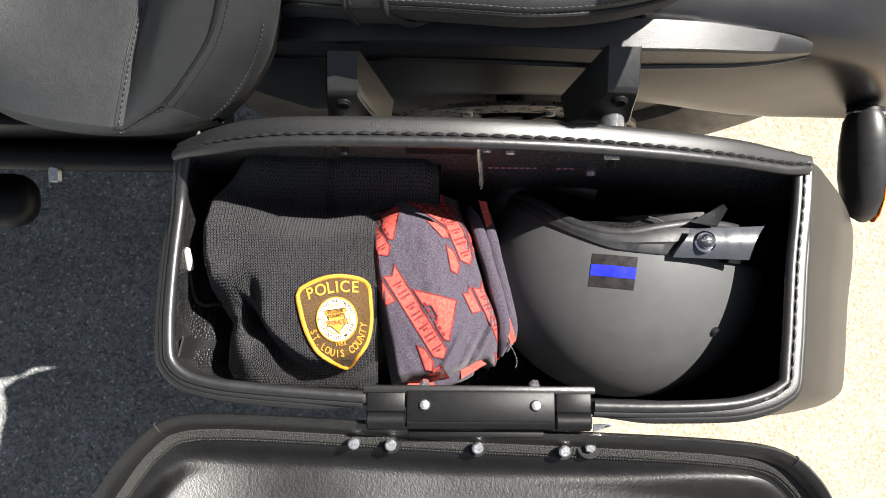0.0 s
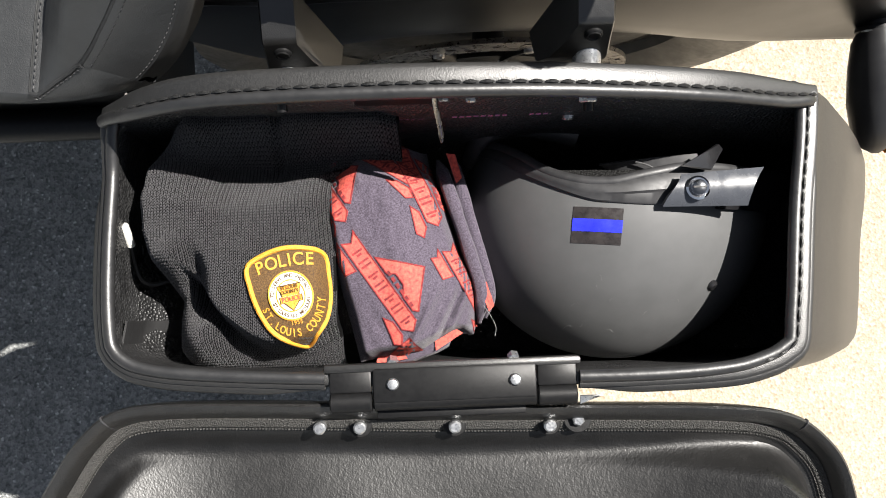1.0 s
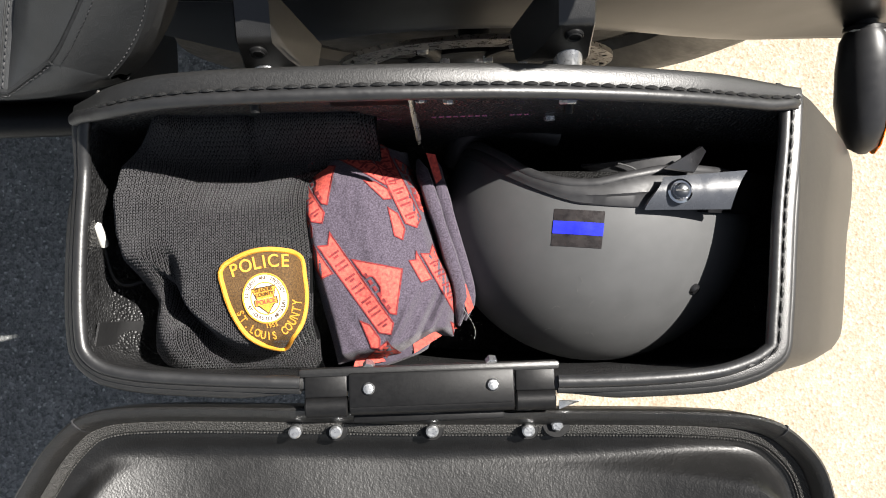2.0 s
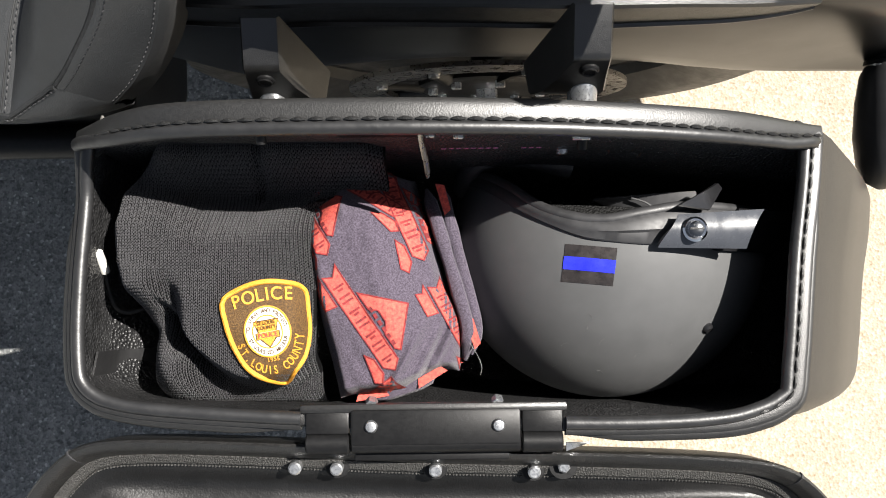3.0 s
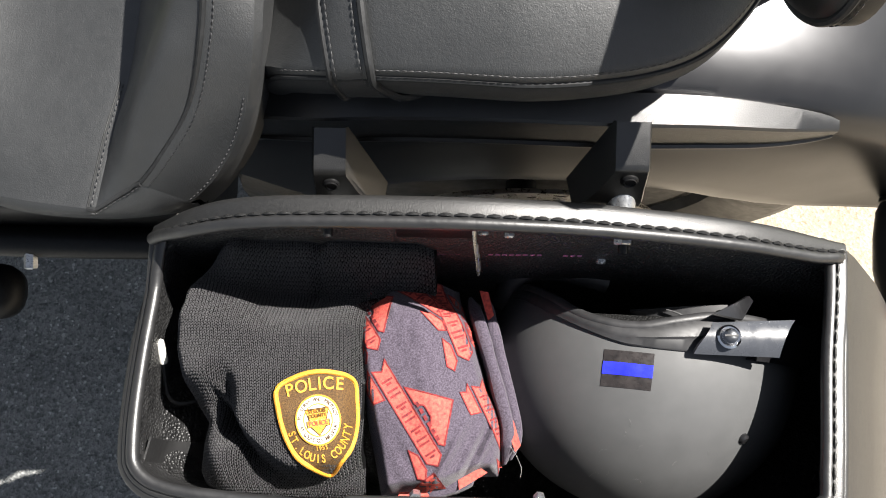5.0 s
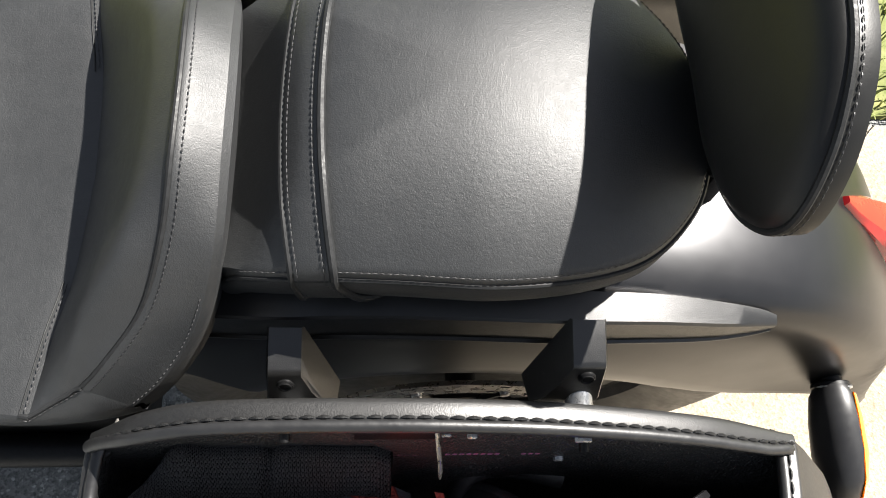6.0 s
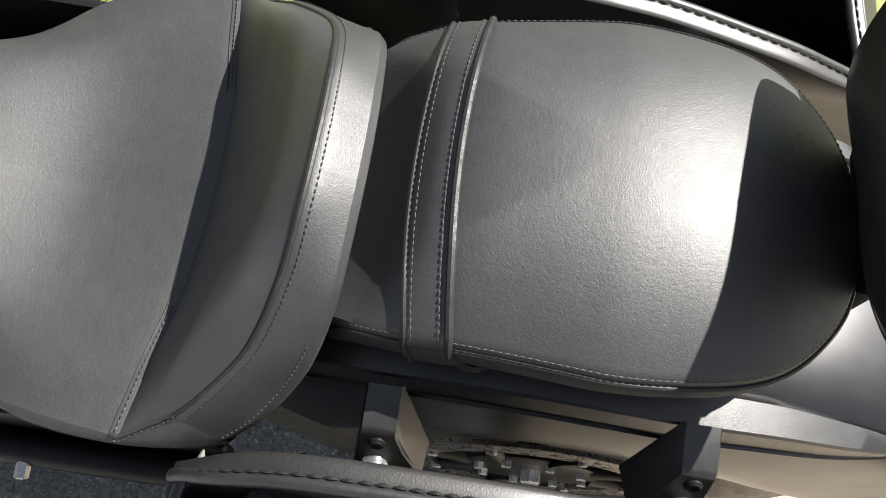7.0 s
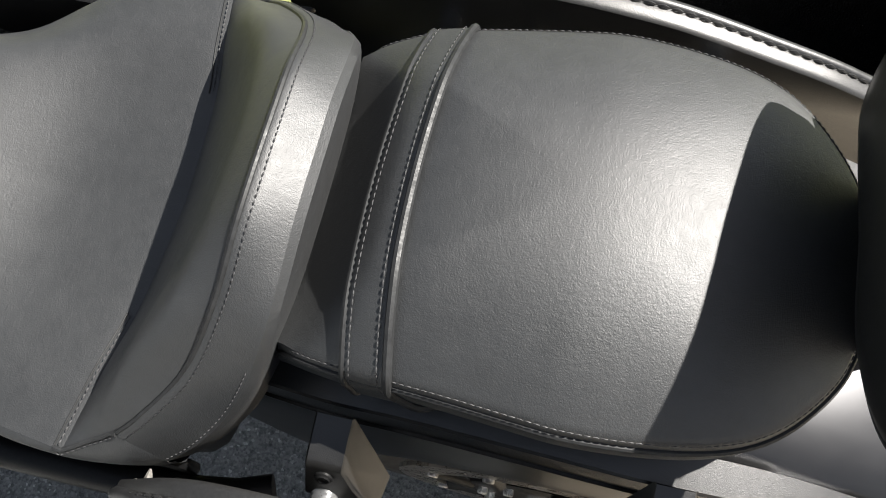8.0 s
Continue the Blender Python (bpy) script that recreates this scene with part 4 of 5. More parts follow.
    if not far:
        bp("lid_cable", tube(spline([(-0.2075, 0.060, 0.622), (-0.2075, 0.044, 0.612), (-0.2045, 0.034, 0.608), (-0.1965, 0.0295, 0.606), (-0.183, 0.033, 0.600)], 24), 0.0019, 8), BLACK_STEEL, None, "thin black lid cable")
        bp("cable_end", rod((-0.2085, 0.073, 0.634), (-0.2075, 0.058, 0.620), 0.0034, bevel=0.0012), WHITE_TIP, None, "white cable end")
        bp("lining_strip", sheet(lambda u, v: at_depth([(-0.2095 + 0.0035 * v, -0.016 + 0.018 * v)] * len(FAR), 0.638 - 0.10 * u)[0] + Vector((0.0015, 0, 0)), 12, 3, 0.0015), PIPING, None, "smooth strip over a lining seam")
        bp("frayed_corner", merged([tube(spline([(-0.198, 0.152, 0.650), (-0.1965, 0.158, 0.657), (-0.195, 0.163, 0.663)], 8), [0.004, 0.0036, 0.003, 0.0026, 0.0028, 0.0022, 0.0016, 0.0008], 7), block(-0.206, -0.188, 0.150, 0.156, 0.653, 0.656, 0.001)]), WEBBING_PALE, None, "frayed pale corner lining")
        bp("front_buckle", block(-0.232, -0.2, 0.065, 0.115, 0.53, 0.56, 0.006), LEATHER)
    # the lid: a shallow dish that hangs outwards from the hinge
    lid_pts = [(-0.262, -0.106), (-0.240, -0.079), (-0.214, -0.0615), (-0.168, -0.0575), (-0.063, -0.062), (0.02, -0.0665), (0.115, -0.070), (0.219, -0.075), (0.268, -0.082), (0.296, -0.099), (0.317, -0.13), (0.329, -0.19), (0.316, -0.25), (0.268, -0.275), (0.0, -0.283), (-0.21, -0.27), (-0.262, -0.245), (-0.288, -0.19), (-0.282, -0.14)]
    lo = spline(lid_pts, 240, closed=True)[::-1]
    lid_z = lambda y: 0.644 + (y + 0.06) * 0.28

    def lid_ring(d, h):
        return [Vector((x, y, lid_z(y) + h)) for x, y in offset2d(lo, d)]

    rings = [lid_ring(0.03, -0.060), lid_ring(0.010, -0.055), lid_ring(0.002, -0.042), lid_ring(0.0, -0.006), lid_ring(0.0008, -0.001), lid_ring(0.0025, 0.0008), lid_ring(0.0058, -0.0008), lid_ring(0.0095, -0.0046), lid_ring(0.0130, -0.0140)]
    lid = bp("lid", loft(rings, cap_end=False), LID_LEATHER, None, "folded-out leather lid seen from its inner side")
    prof = [(0.0122, -0.0158), (0.022, -0.0190), (0.028, -0.0225), (0.036, -0.0285), (0.046, -0.0345), (0.056, -0.0385), (0.068, -0.0410), (0.085, -0.0420)]
    inner = offset2d(lo, 0.03)

    def lid_floor(x, y):
        """Padded bottom of the dish: it swells towards the middle and climbs to both ends."""
        z = 0.597 + 0.010 * smooth(-0.07, -0.16, y) + 0.28 * min(0.0, y + 0.16)
        return z + 1.6 * max(0.0, -0.12 - x) ** 2 + 1.0 * max(0.0, x - 0.05) ** 2 + 0.0012 * math.sin(38 * x + 14 * y)

    def panel_ring(d, h):
        if d <= 0.03:
            ring = lid_ring(d, h)
        else:
            ring = []
            for x, y in inner:
                to = Vector((min(max(x, -0.19), 0.23) - x, -0.18 - y))
                to *= min((d - 0.03) / max(to.length, 0.001), 0.9)
                ring.append(Vector((x + to.x, y + to.y, lid_z(y + to.y) + h)))
        return [Vector((p.x, p.y, p.z + (lid_floor(p.x, p.y) - p.z) * smooth(0.024, 0.05, d))) for p in ring]

    bp("lid_panel", loft([panel_ring(d, h) for d, h in spline(prof + [(0.12, -0.042)], 30)[::-1]], cap_end=False), LID_IN, lid, "smooth black lid lining")
    fine = [p for p in spline(lid_pts, 1500, closed=True)[::-1]]
    deep = [offset2d(fine, 0.0122 + 0.0085 * k / 9) for k in range(10)]
    first = next(i for i in range(len(fine)) if fine[i - 1][1] <= -0.2 < fine[i][1])
    keep = [i % len(fine) for i in range(first, first + len(fine)) if fine[i % len(fine)][1] > -0.2]
    rows = [[Vector((deep[k][i][0], deep[k][i][1], lid_z(deep[k][i][1]) - 0.0130 - 0.0036 * k / 9 - (0.003 if k in (0, 9) else 0) + 0.0005 * ((i // 2 + k) % 2))) for i in keep] for k in range(10)]
    bp("webbing_strip", loft(rows, cap=False, closed=False), WEBBING, lid, "woven black edging tape", 80)
    hem = [Vector((x, y, lid_z(y) - 0.0168)) for x, y in (offset2d(fine, 0.0212)[i] for i in keep)]
    bp("stitching", dashes(hem, 0.0024, 0.0019, 0.0007), WEBBING, lid)
    for x in (-0.226, 0.283):
        i = min((j for j in range(len(lo)) if lo[j][1] > -0.13), key=lambda j: abs(lo[j][0] - x))
        steps = ((0.0, -0.006), (0.0008, -0.001), (0.0025, 0.0008), (0.0055, -0.0008), (0.009, -0.0058), (0.0125, -0.0150))
        bp("lid_seam", tube([lid_ring(d, h + 0.0003)[i] for d, h in steps], 0.0009, 6), THREAD_DARK, lid)
    for x, y, w in ((-0.069, -0.080, 0), (-0.040, -0.081, 1), (0.029, -0.083, 1), (0.098, -0.085, 1), (0.119, -0.082, 2)):
        z = lid_z(y) - 0.0145
        nut = bp("lid_bolt", rod((x, y, z), (x, y - 0.001, z + 0.0095 - 0.003 * (w == 2)), 0.0046, n=6 if w == 2 else 16, bevel=0.0012), ZINC, lid, "zinc cap nut")
        if w:
            bp("washer", rod((x, y, z - 0.002), (x, y, z + 0.001), 0.0085 if w == 1 else 0.0105, bevel=0.0006), BLACK_STEEL, nut)
    for x, s in ((-0.061, -1), (0.119, 1)):
        bp("hinge_tab", sheet(lambda u, v: Vector((x + s * 0.016 * u, -0.0635 - 0.006 * v * (1 - u), 0.642 - 0.003 * v)), 4, 4, 0.0012), ZINC, lid, "bare metal hinge tab")
    return bag


saddlebag(False)
saddlebag(True)


# ---- knit cap, with a badge ----
CAP_LEFT = [(-0.045, -0.172), (-0.02, -0.182), (0.0, -0.180), (0.016, -0.177), (0.028, -0.186), (0.045, -0.197), (0.065, -0.203), (0.09, -0.205), (0.112, -0.202), (0.128, -0.188), (0.145, -0.166)]


def cap_left(y):
    return float(np.interp(y, [p[0] for p in CAP_LEFT], [p[1] for p in CAP_LEFT]))


def cap_right(y):
    """The crown reaches on behind the gaiter."""
    return -0.0525 + 0.050 * smooth(0.100, 0.118, y)


def cap_z(x, y):
    """Smooth upper side of the folded cap."""
    left, right = cap_left(y), cap_right(y)
    edge = smooth(left - 0.002, left + 0.020, x) * (1 - 0.35 * smooth(right - 0.016, right, x)) * smooth(-0.043, -0.022, y)
    z = 0.580 + 0.081 * edge ** 0.55 - 0.006 * ((x + 0.118) / 0.072) ** 2 * (1 - smooth(0.095, 0.115, y))
    z -= 0.012 * smooth(0.02, -0.04, y)
    # the flap with the badge lies over a deeper layer, from which a hollow runs up
    d = (x + 0.143) * 0.66 + (y - 0.009) * 0.75 - 9.0 * (x + 0.125) ** 2
    z -= 0.036 * (1 - smooth(-0.005, 0.006, d)) * (1 - smooth(0.024, 0.05, y)) * edge
    z += 0.026 * math.exp(-(((x + 0.152) / 0.016) ** 2 + ((y + 0.012) / 0.017) ** 2)) * (1 - smooth(-0.012, -0.004, d))
    z -= 0.020 * math.exp(-((x + 0.151 + 0.15 * (y - 0.03)) / 0.008) ** 2) * smooth(0.060, 0.036, y) * smooth(-0.005, 0.012, y)
    z += 0.006 * math.exp(-((x + 0.168) / 0.010) ** 2 - ((y - 0.05) / 0.022) ** 2)
    # towards the bag's back wall the crown sinks, creased across
    z -= (0.040 - 0.022 * smooth(-0.13, -0.18, x)) * smooth(0.078, 0.118, y + 0.006 * math.sin((x + 0.15) * 38))
    z += 0.052 * smooth(0.112, 0.137, y) * smooth(-0.18, -0.14, x)
    z -= 0.008 * math.exp(-((x + 0.092 - 0.25 * (y - 0.12)) / 0.004) ** 2) * smooth(0.100, 0.112, y)
    z += (0.004 * wobble(x, y, 0, 22) + 0.002 * wobble(x, y, 3, 50)) * edge
    return z


cap = thing("knit_cap", "black ribbed knit cap with an embroidered badge, folded in the saddlebag", "hat", pose(-0.118, 0.05, 0.5))
CAP_OFF = Matrix.Translation((0.118, -0.05, -0.5))


def cap_mesh():
    def f(u, v):
        y = -0.041 + 0.1815 * v
        x = cap_left(y) + (cap_right(y) - cap_left(y)) * u
        return Vector((x, y, cap_z(x, y)))

    bm = sheet(f, 130, 150)
    ext = bmesh.ops.extrude_edge_only(bm, edges=[e for e in bm.edges if e.is_boundary])
    for g in ext["geom"]:
        if isinstance(g, bmesh.types.BMVert):
            g.co.z = 0.50
            g.co.x += 0.04 * smooth(-0.05, -0.19, g.co.x) - 0.022 * smooth(-0.07, -0.053, g.co.x)
    bm.transform(CAP_OFF)
    return bm


def cap_stitches():
    """Every half-stitch of the knit: pairs of slanting yarn loops in columns over the cap."""
    rnd = random.Random(12)
    co, faces = [], []
    pitch_x, pitch_y = 0.00255, 0.0021
    for c in range(76):
        for r in range(87):
            x0, y0 = -0.195 + c * pitch_x, -0.040 + r * pitch_y
            x0 += 0.0035 * wobble(x0, y0, 7, 16) - 0.1 * (y0 - 0.05) * (x0 + 0.12)
            if not cap_left(y0) + 0.001 < x0 < cap_right(y0) - 0.001:
                continue
            for sgn in (-1, 1):
                a = (x0 + sgn * 0.0011 + rnd.uniform(-1, 1) * 0.00014, y0 + 0.0011 + rnd.uniform(-1, 1) * 0.0002)
                b = (x0 + sgn * 0.0003, y0 - 0.0013 + rnd.uniform(-1, 1) * 0.0002)
                h = 0.0005 + rnd.uniform(-1, 1) * 0.00022
                p = Vector((*a, cap_z(*a) + h * 0.5))
                q = Vector((*b, cap_z(*b) + h))
                t = (q - p).normalized()
                n = t.cross(Vector((0, 0, 1))).normalized()
                u = n.cross(t)
                base = len(co)
                rad = 0.00052 * rnd.uniform(0.85, 1.15)
                for k, w in ((0.0, 0.35), (0.3, 1.0), (0.72, 1.0), (1.0, 0.3)):
                    m = p.lerp(q, k) + u * (0.0005 * math.sin(math.pi * k))
                    co += [m + n * (rad * w * cx) + u * (rad * w * cy) for cx, cy in ((1, 0), (0.2, 0.95), (-0.9, 0.45), (-0.6, -0.7), (0.5, -0.8))]
                for k in range(3):
                    for j in range(5):
                        i0, i1 = base + 5 * k + j, base + 5 * k + (j + 1) % 5
                        faces.append((i0, i1, i1 + 5, i0 + 5))
    me = bpy.data.meshes.new("mesh")
    me.from_pydata([CAP_OFF @ v for v in co], [], faces)
    me.materials.append(KNIT)
    me.shade_smooth()
    return me


part("knit_body", cap_mesh(), KNIT_GAP_SHADE, cap, angle=70)
knit = new("knit_stitches", cap_stitches())
knit.parent = cap
tagged(knit, "", kind="stuff")


def cap_figure(bm, lift, thick, step=0.004):
    bm = drape(bm, cap_z, lift, thick, step)
    bm.transform(CAP_OFF)
    return bm


BADGE = pose(-0.0818, 0.0158, 0, 0, 0, 9.5) @ Matrix.Diagonal((0.84, 0.94, 1.0, 1.0))
SHIELD = [(-0.031, 0.026), (-0.016, 0.0325), (0, 0.0345), (0.016, 0.0325), (0.031, 0.026), (0.0315, 0.010), (0.029, -0.008), (0.022, -0.024), (0.011, -0.034), (0, -0.040), (-0.011, -0.034), (-0.022, -0.024), (-0.029, -0.008), (-0.0315, 0.010)]


def on_badge(bm):
    bm.transform(BADGE)
    return bm


shield = spline(SHIELD, 90, closed=True)
badge = part("badge", cap_figure(on_badge(polygon(shield)), 0.0012, 0.0016), BROWN_THREAD, cap, "gold-edged brown shield badge", 60)
ring = [Vector((*p, 0)) for p in shield]
part("badge_border", (lambda b: (b.transform(CAP_OFF), b)[1])(tube([Vector((q.x, q.y, cap_z(q.x, q.y) + 0.0026)) for q in (BADGE @ p for p in ring)], 0.0018, 8, closed=True)), GOLD_THREAD, badge, "gold embroidered border")
circle = [(0.0180 * math.cos(a), -0.001 + 0.0180 * math.sin(a)) for a in np.linspace(0, 2 * math.pi, 60, endpoint=False)]
part("badge_seal", cap_figure(on_badge(polygon(circle)), 0.0026, 0.0010), WHITE_THREAD, badge, "white embroidered seal", 60)
gold_parts = []
for i, ch in enumerate("POLICE"):
    q = (-0.0225, -0.0127, -0.0040, 0.0023, 0.0095, 0.0185)[i] + 0.0018
    gold_parts.append(lettering(ch, 0.0132, BADGE @ pose(q, 0.0252 - 5 * q * q, 0, 0, 0, -q * 500)))
for i, ch in enumerate("ST.LOUIS COUNTY"):
    a = radians(-166 + i * 152 / 14)
    if ch != " ":
        gold_parts.append(lettering(ch, 0.0084, BADGE @ pose(0.0238 * math.cos(a), -0.0015 + 0.0275 * math.sin(a), 0, 0, 0, math.degrees(a) + 90) @ Matrix.Diagonal((0.74, 1, 1, 1))))
for i, ch in enumerate("1955"):
    gold_parts.append(lettering(ch, 0.0042, BADGE @ pose(-0.0039 + 0.0026 * i, -0.0212, 0)))
for fig in gold_parts:
    if fig:
        part("letter", cap_figure(fig, 0.0028, 0.0009, 0.003), GOLD_THREAD, badge, "", 60)
ink = []
for text, start, end, flip in (("TO SERVE AND PROTECT", 172, 8, 0), ("ST.LOUIS CO. MISSOURI", -164, -16, 180)):
    for i, ch in enumerate(text):
        if ch != " ":
            a = radians(start + (end - start) * i / (len(text) - 1))
            ink.append(lettering(ch, 0.0040, BADGE @ pose(0.0150 * math.cos(a), -0.001 + 0.0150 * math.sin(a), 0, 0, 0, math.degrees(a) - 90 + flip)))
for fig in ink:
    part("letter", cap_figure(fig, 0.0036, 0.0005, 0.003), BROWN_THREAD, badge, "", 60)
hoop = [Vector((0.0117 * math.cos(a), -0.001 + 0.0117 * math.sin(a), 0)) for a in np.linspace(0, 2 * math.pi, 50, endpoint=False)]
for loop, rad in ((hoop, 0.0005), ([Vector((*p, 0)) for p in circle], 0.0007)):
    part("seal_ring", (lambda b: (b.transform(CAP_OFF), b)[1])(tube([Vector((q.x, q.y, cap_z(q.x, q.y) + 0.0037)) for q in (BADGE @ p for p in loop)], rad, 6, closed=True)), GOLD_THREAD, badge)
inner_fig = [polygon([(-0.0100, 0.0072), (0.0100, 0.0072), (0.0070, -0.0010), (-0.0070, -0.0010)]), polygon([(-0.0062, -0.0058), (0.0062, -0.0058), (0, -0.0122)])]
part("badge_emblem", cap_figure(on_badge(merged(inner_fig)), 0.0034, 0.0006), GOLD_THREAD, badge, "gold emblem")
part("badge_bar", cap_figure(on_badge(polygon([(-0.0092, -0.0012), (0.0092, -0.0012), (0.0092, -0.0058), (-0.0092, -0.0058)])), 0.0037, 0.0006), GOLD_THREAD, badge)
for text, y, size, mat in (("ST.LOUIS", 0.0053, 0.0036, BROWN_THREAD), ("COUNTY", 0.0020, 0.0036, BROWN_THREAD), ("POLICE", -0.0035, 0.0048, RED_PRINT)):
    part("letters", cap_figure(lettering(text, size, BADGE @ pose(0, y, 0)), 0.0045, 0.0004, 0.003), mat, badge)
outline = [Vector((x, y, 0)) for x, y in ((-0.0100, 0.0072), (0.0100, 0.0072), (0.0070, -0.0010), (0.0092, -0.0012), (0.0092, -0.0058), (0.0062, -0.0058), (0, -0.0122), (-0.0062, -0.0058), (-0.0092, -0.0058), (-0.0092, -0.0012), (-0.0070, -0.0010))]
part("emblem_edge", (lambda b: (b.transform(CAP_OFF), b)[1])(tube([Vector((q.x, q.y, cap_z(q.x, q.y) + 0.0041)) for q in (BADGE @ p for p in outline)], 0.00045, 6, closed=True)), BROWN_THREAD, badge)

# ---- folded neck gaiter ----
gaiter = thing("neck_gaiter", "folded grey-violet cloth neck gaiter with a red print", "neck gaiter", pose(0.0, 0.045, 0.5))
GAI_OFF = Matrix.Translation((0, -0.045, -0.5))


def gai_edges(t):
    """Both side edges of the top sheet, t from near to far."""
    return -0.041 - 0.027 * t - 0.002 * math.sin(3 * t), 0.0475 + 0.006 * math.sin(math.pi * min(t * 2.4, 1.0)) - 0.036 * smooth(0.0, 1.25, t)


def gai_ends(s):
    return -0.036 + 0.016 * smooth(0.1, 0.8, s) + 0.003 * math.sin(9 * s), 0.119 + 0.024 * smooth(0, 0.35, s) - 0.010 * smooth(0.45, 1, s)


def gai_xy(s, t):
    """Plan of the top sheet: s across, t from near to far."""
    (xl, xr), (y0, y1) = gai_edges(t), gai_ends(s)
    return xl + (xr - xl) * s, y0 + (y1 - y0) * t


def gai_st(x, y):
    t = (y + 0.028) / 0.15
    for _ in range(5):
        xl, xr = gai_edges(t)
        s = (x - xl) / (xr - xl)
        y0, y1 = gai_ends(min(max(s, 0.0), 1.0))
        t = (y - y0) / (y1 - y0)
    return s, t


def gai_h(s, t):
    s, t = min(max(s, 0.0), 1.0), min(max(t, 0.0), 1.0)
    e = smooth(0, 0.10, s) * (1 - smooth(0.90, 1.0, s)) * smooth(0, 0.05, t) * (1 - smooth(0.95, 1, t))
    x, y = gai_xy(s, t)
    z = 0.594 + 0.030 * e ** 0.5 + 0.020 * smooth(0, 0.5, t) + 0.004 * math.sin(math.pi * s) - 0.022 * smooth(0.45, 1.0, s)
    # the far end falls away, but for one raised pleat
    z -= 0.040 * smooth(0.70, 0.97, t)
    z += 0.016 * math.exp(-((t - 0.90 - 0.05 * s) / 0.030) ** 2) * smooth(0.0, 0.05, s) * (1 - smooth(0.16, 0.24, s))
    z += 0.0028 * wobble(x, y, 1, 30) + 0.0012 * wobble(x * 1.6, y, 5, 80)
    # pulls near the loose corner
    for c, k, w in ((0.74, 0.9, 0.030), (0.86, 0.7, 0.022), (0.58, 1.2, 0.036)):
        z += 0.0036 * math.exp(-((s - c - k * (t - 0.14)) / w) ** 2) * (1 - smooth(0.12, 0.34, t)) * smooth(0.0, 0.06, t)
    z -= 0.004 * math.exp(-((s - 0.80 - 0.8 * (t - 0.14)) / 0.02) ** 2) * (1 - smooth(0.10, 0.30, t))
    return z


def gai_surf(x, y):
    return gai_h(*gai_st(x, y))


def gaiter_mesh():
    def f(u, v):
        x, y = gai_xy(u, v)
        return Vector((x, y, gai_h(u, v)))

    bm = sheet(f, 90, 150)
    ext = bmesh.ops.extrude_edge_only(bm, edges=[e for e in bm.edges if e.is_boundary])
    for g in ext["geom"]:
        if isinstance(g, bmesh.types.BMVert):
            g.co.z -= 0.05
            g.co.x += 0.012 * smooth(0.02, -0.06, g.co.x) - 0.01 * smooth(0.0, 0.04, g.co.x)
    bm.transform(GAI_OFF)
    return bm


part("top_fold", gaiter_mesh(), FLEECE, gaiter, angle=70)


def fold(path, wid, hgt):
    pts = spline(path, 50)
    rings = []
    for i, p in enumerate(pts):
        t = pts[min(i + 1, 49)] - pts[max(i - 1, 0)]
        nx = Vector((t[1], -t[0], 0)).normalized()
        end = min(1, 0.25 + 0.75 * min(i, 49 - i) / 5)
        w = wid * end * (1 + 0.15 * wobble(p[0], p[1], 2, 60))
        prof = [(-w, -hgt), (-w, -w), (-w * 0.8, -w * 0.35), (-w * 0.3, -w * 0.03), (w * 0.3, -w * 0.03), (w * 0.8, -w * 0.35), (w, -w), (w, -hgt)]
        rings.append([Vector(p) + nx * a + Vector((0, 0, b - 0.012 * (1 - end))) for a, b in prof])
    bm = loft(rings)
    bm.transform(GAI_OFF)
    return bm


part("side_fold", fold([(0.024, 0.122, 0.590), (0.031, 0.098, 0.606), (0.039, 0.070, 0.610), (0.047, 0.042, 0.608), (0.054, 0.014, 0.602), (0.052, -0.010, 0.594)], 0.0052, 0.05), FLEECE, gaiter)
part("side_fold", fold([(0.036, 0.124, 0.586), (0.041, 0.099, 0.602), (0.048, 0.070, 0.604), (0.055, 0.042, 0.601), (0.061, 0.014, 0.595), (0.057, -0.006, 0.588)], 0.0045, 0.05), FLEECE, gaiter)
part("lower_fold", fold([(-0.032, -0.031, 0.592), (-0.010, -0.031, 0.595), (0.012, -0.025, 0.596), (0.030, -0.017, 0.594)], 0.0080, 0.04), FLEECE, gaiter)


def print_shape(fig, mat, lift, name="print", surf=gai_surf):
    """Lays a figure on the cloth and trims what would reach past its edges."""
    bm = drape(fig, surf, lift, 0.0003, 0.003)
    if surf is gai_surf:
        gone = [f for f in bm.faces if not all(0.0 <= q <= 1.0 for q in gai_st(*f.calc_center_median().xy))]
        bmesh.ops.delete(bm, geom=gone, context="FACES")
    if not bm.faces:
        return bm.free()
    bm.transform(GAI_OFF)
    return part(name, bm, mat, gaiter, "faded red printed figure" if mat is RED_PRINT else "", 60)


def rim_of(pts, w):
    """A thin closed band just inside an outline."""
    n = len(pts)
    area = sum(pts[i][0] * pts[(i + 1) % n][1] - pts[(i + 1) % n][0] * pts[i][1] for i in range(n))
    pts = pts if area > 0 else pts[::-1]
    inner = []
    for i in range(n):
        a, p, c = (Vector(pts[(i + k) % n]) for k in (-1, 0, 1))
        u, v = (p - a).normalized(), (c - p).normalized()
        m = Vector((-u.y - v.y, u.x + v.x))
        m = m.normalized() / max(m.length / 2, 0.45)
        inner.append(p + m * w)
    bm = bmesh.new()
    o, q = [bm.verts.new((*p, 0)) for p in pts], [bm.verts.new((*p, 0)) for p in inner]
    for i in range(n):
        bm.faces.new((o[i], o[(i + 1) % n], q[(i + 1) % n], q[i]))
    return bm


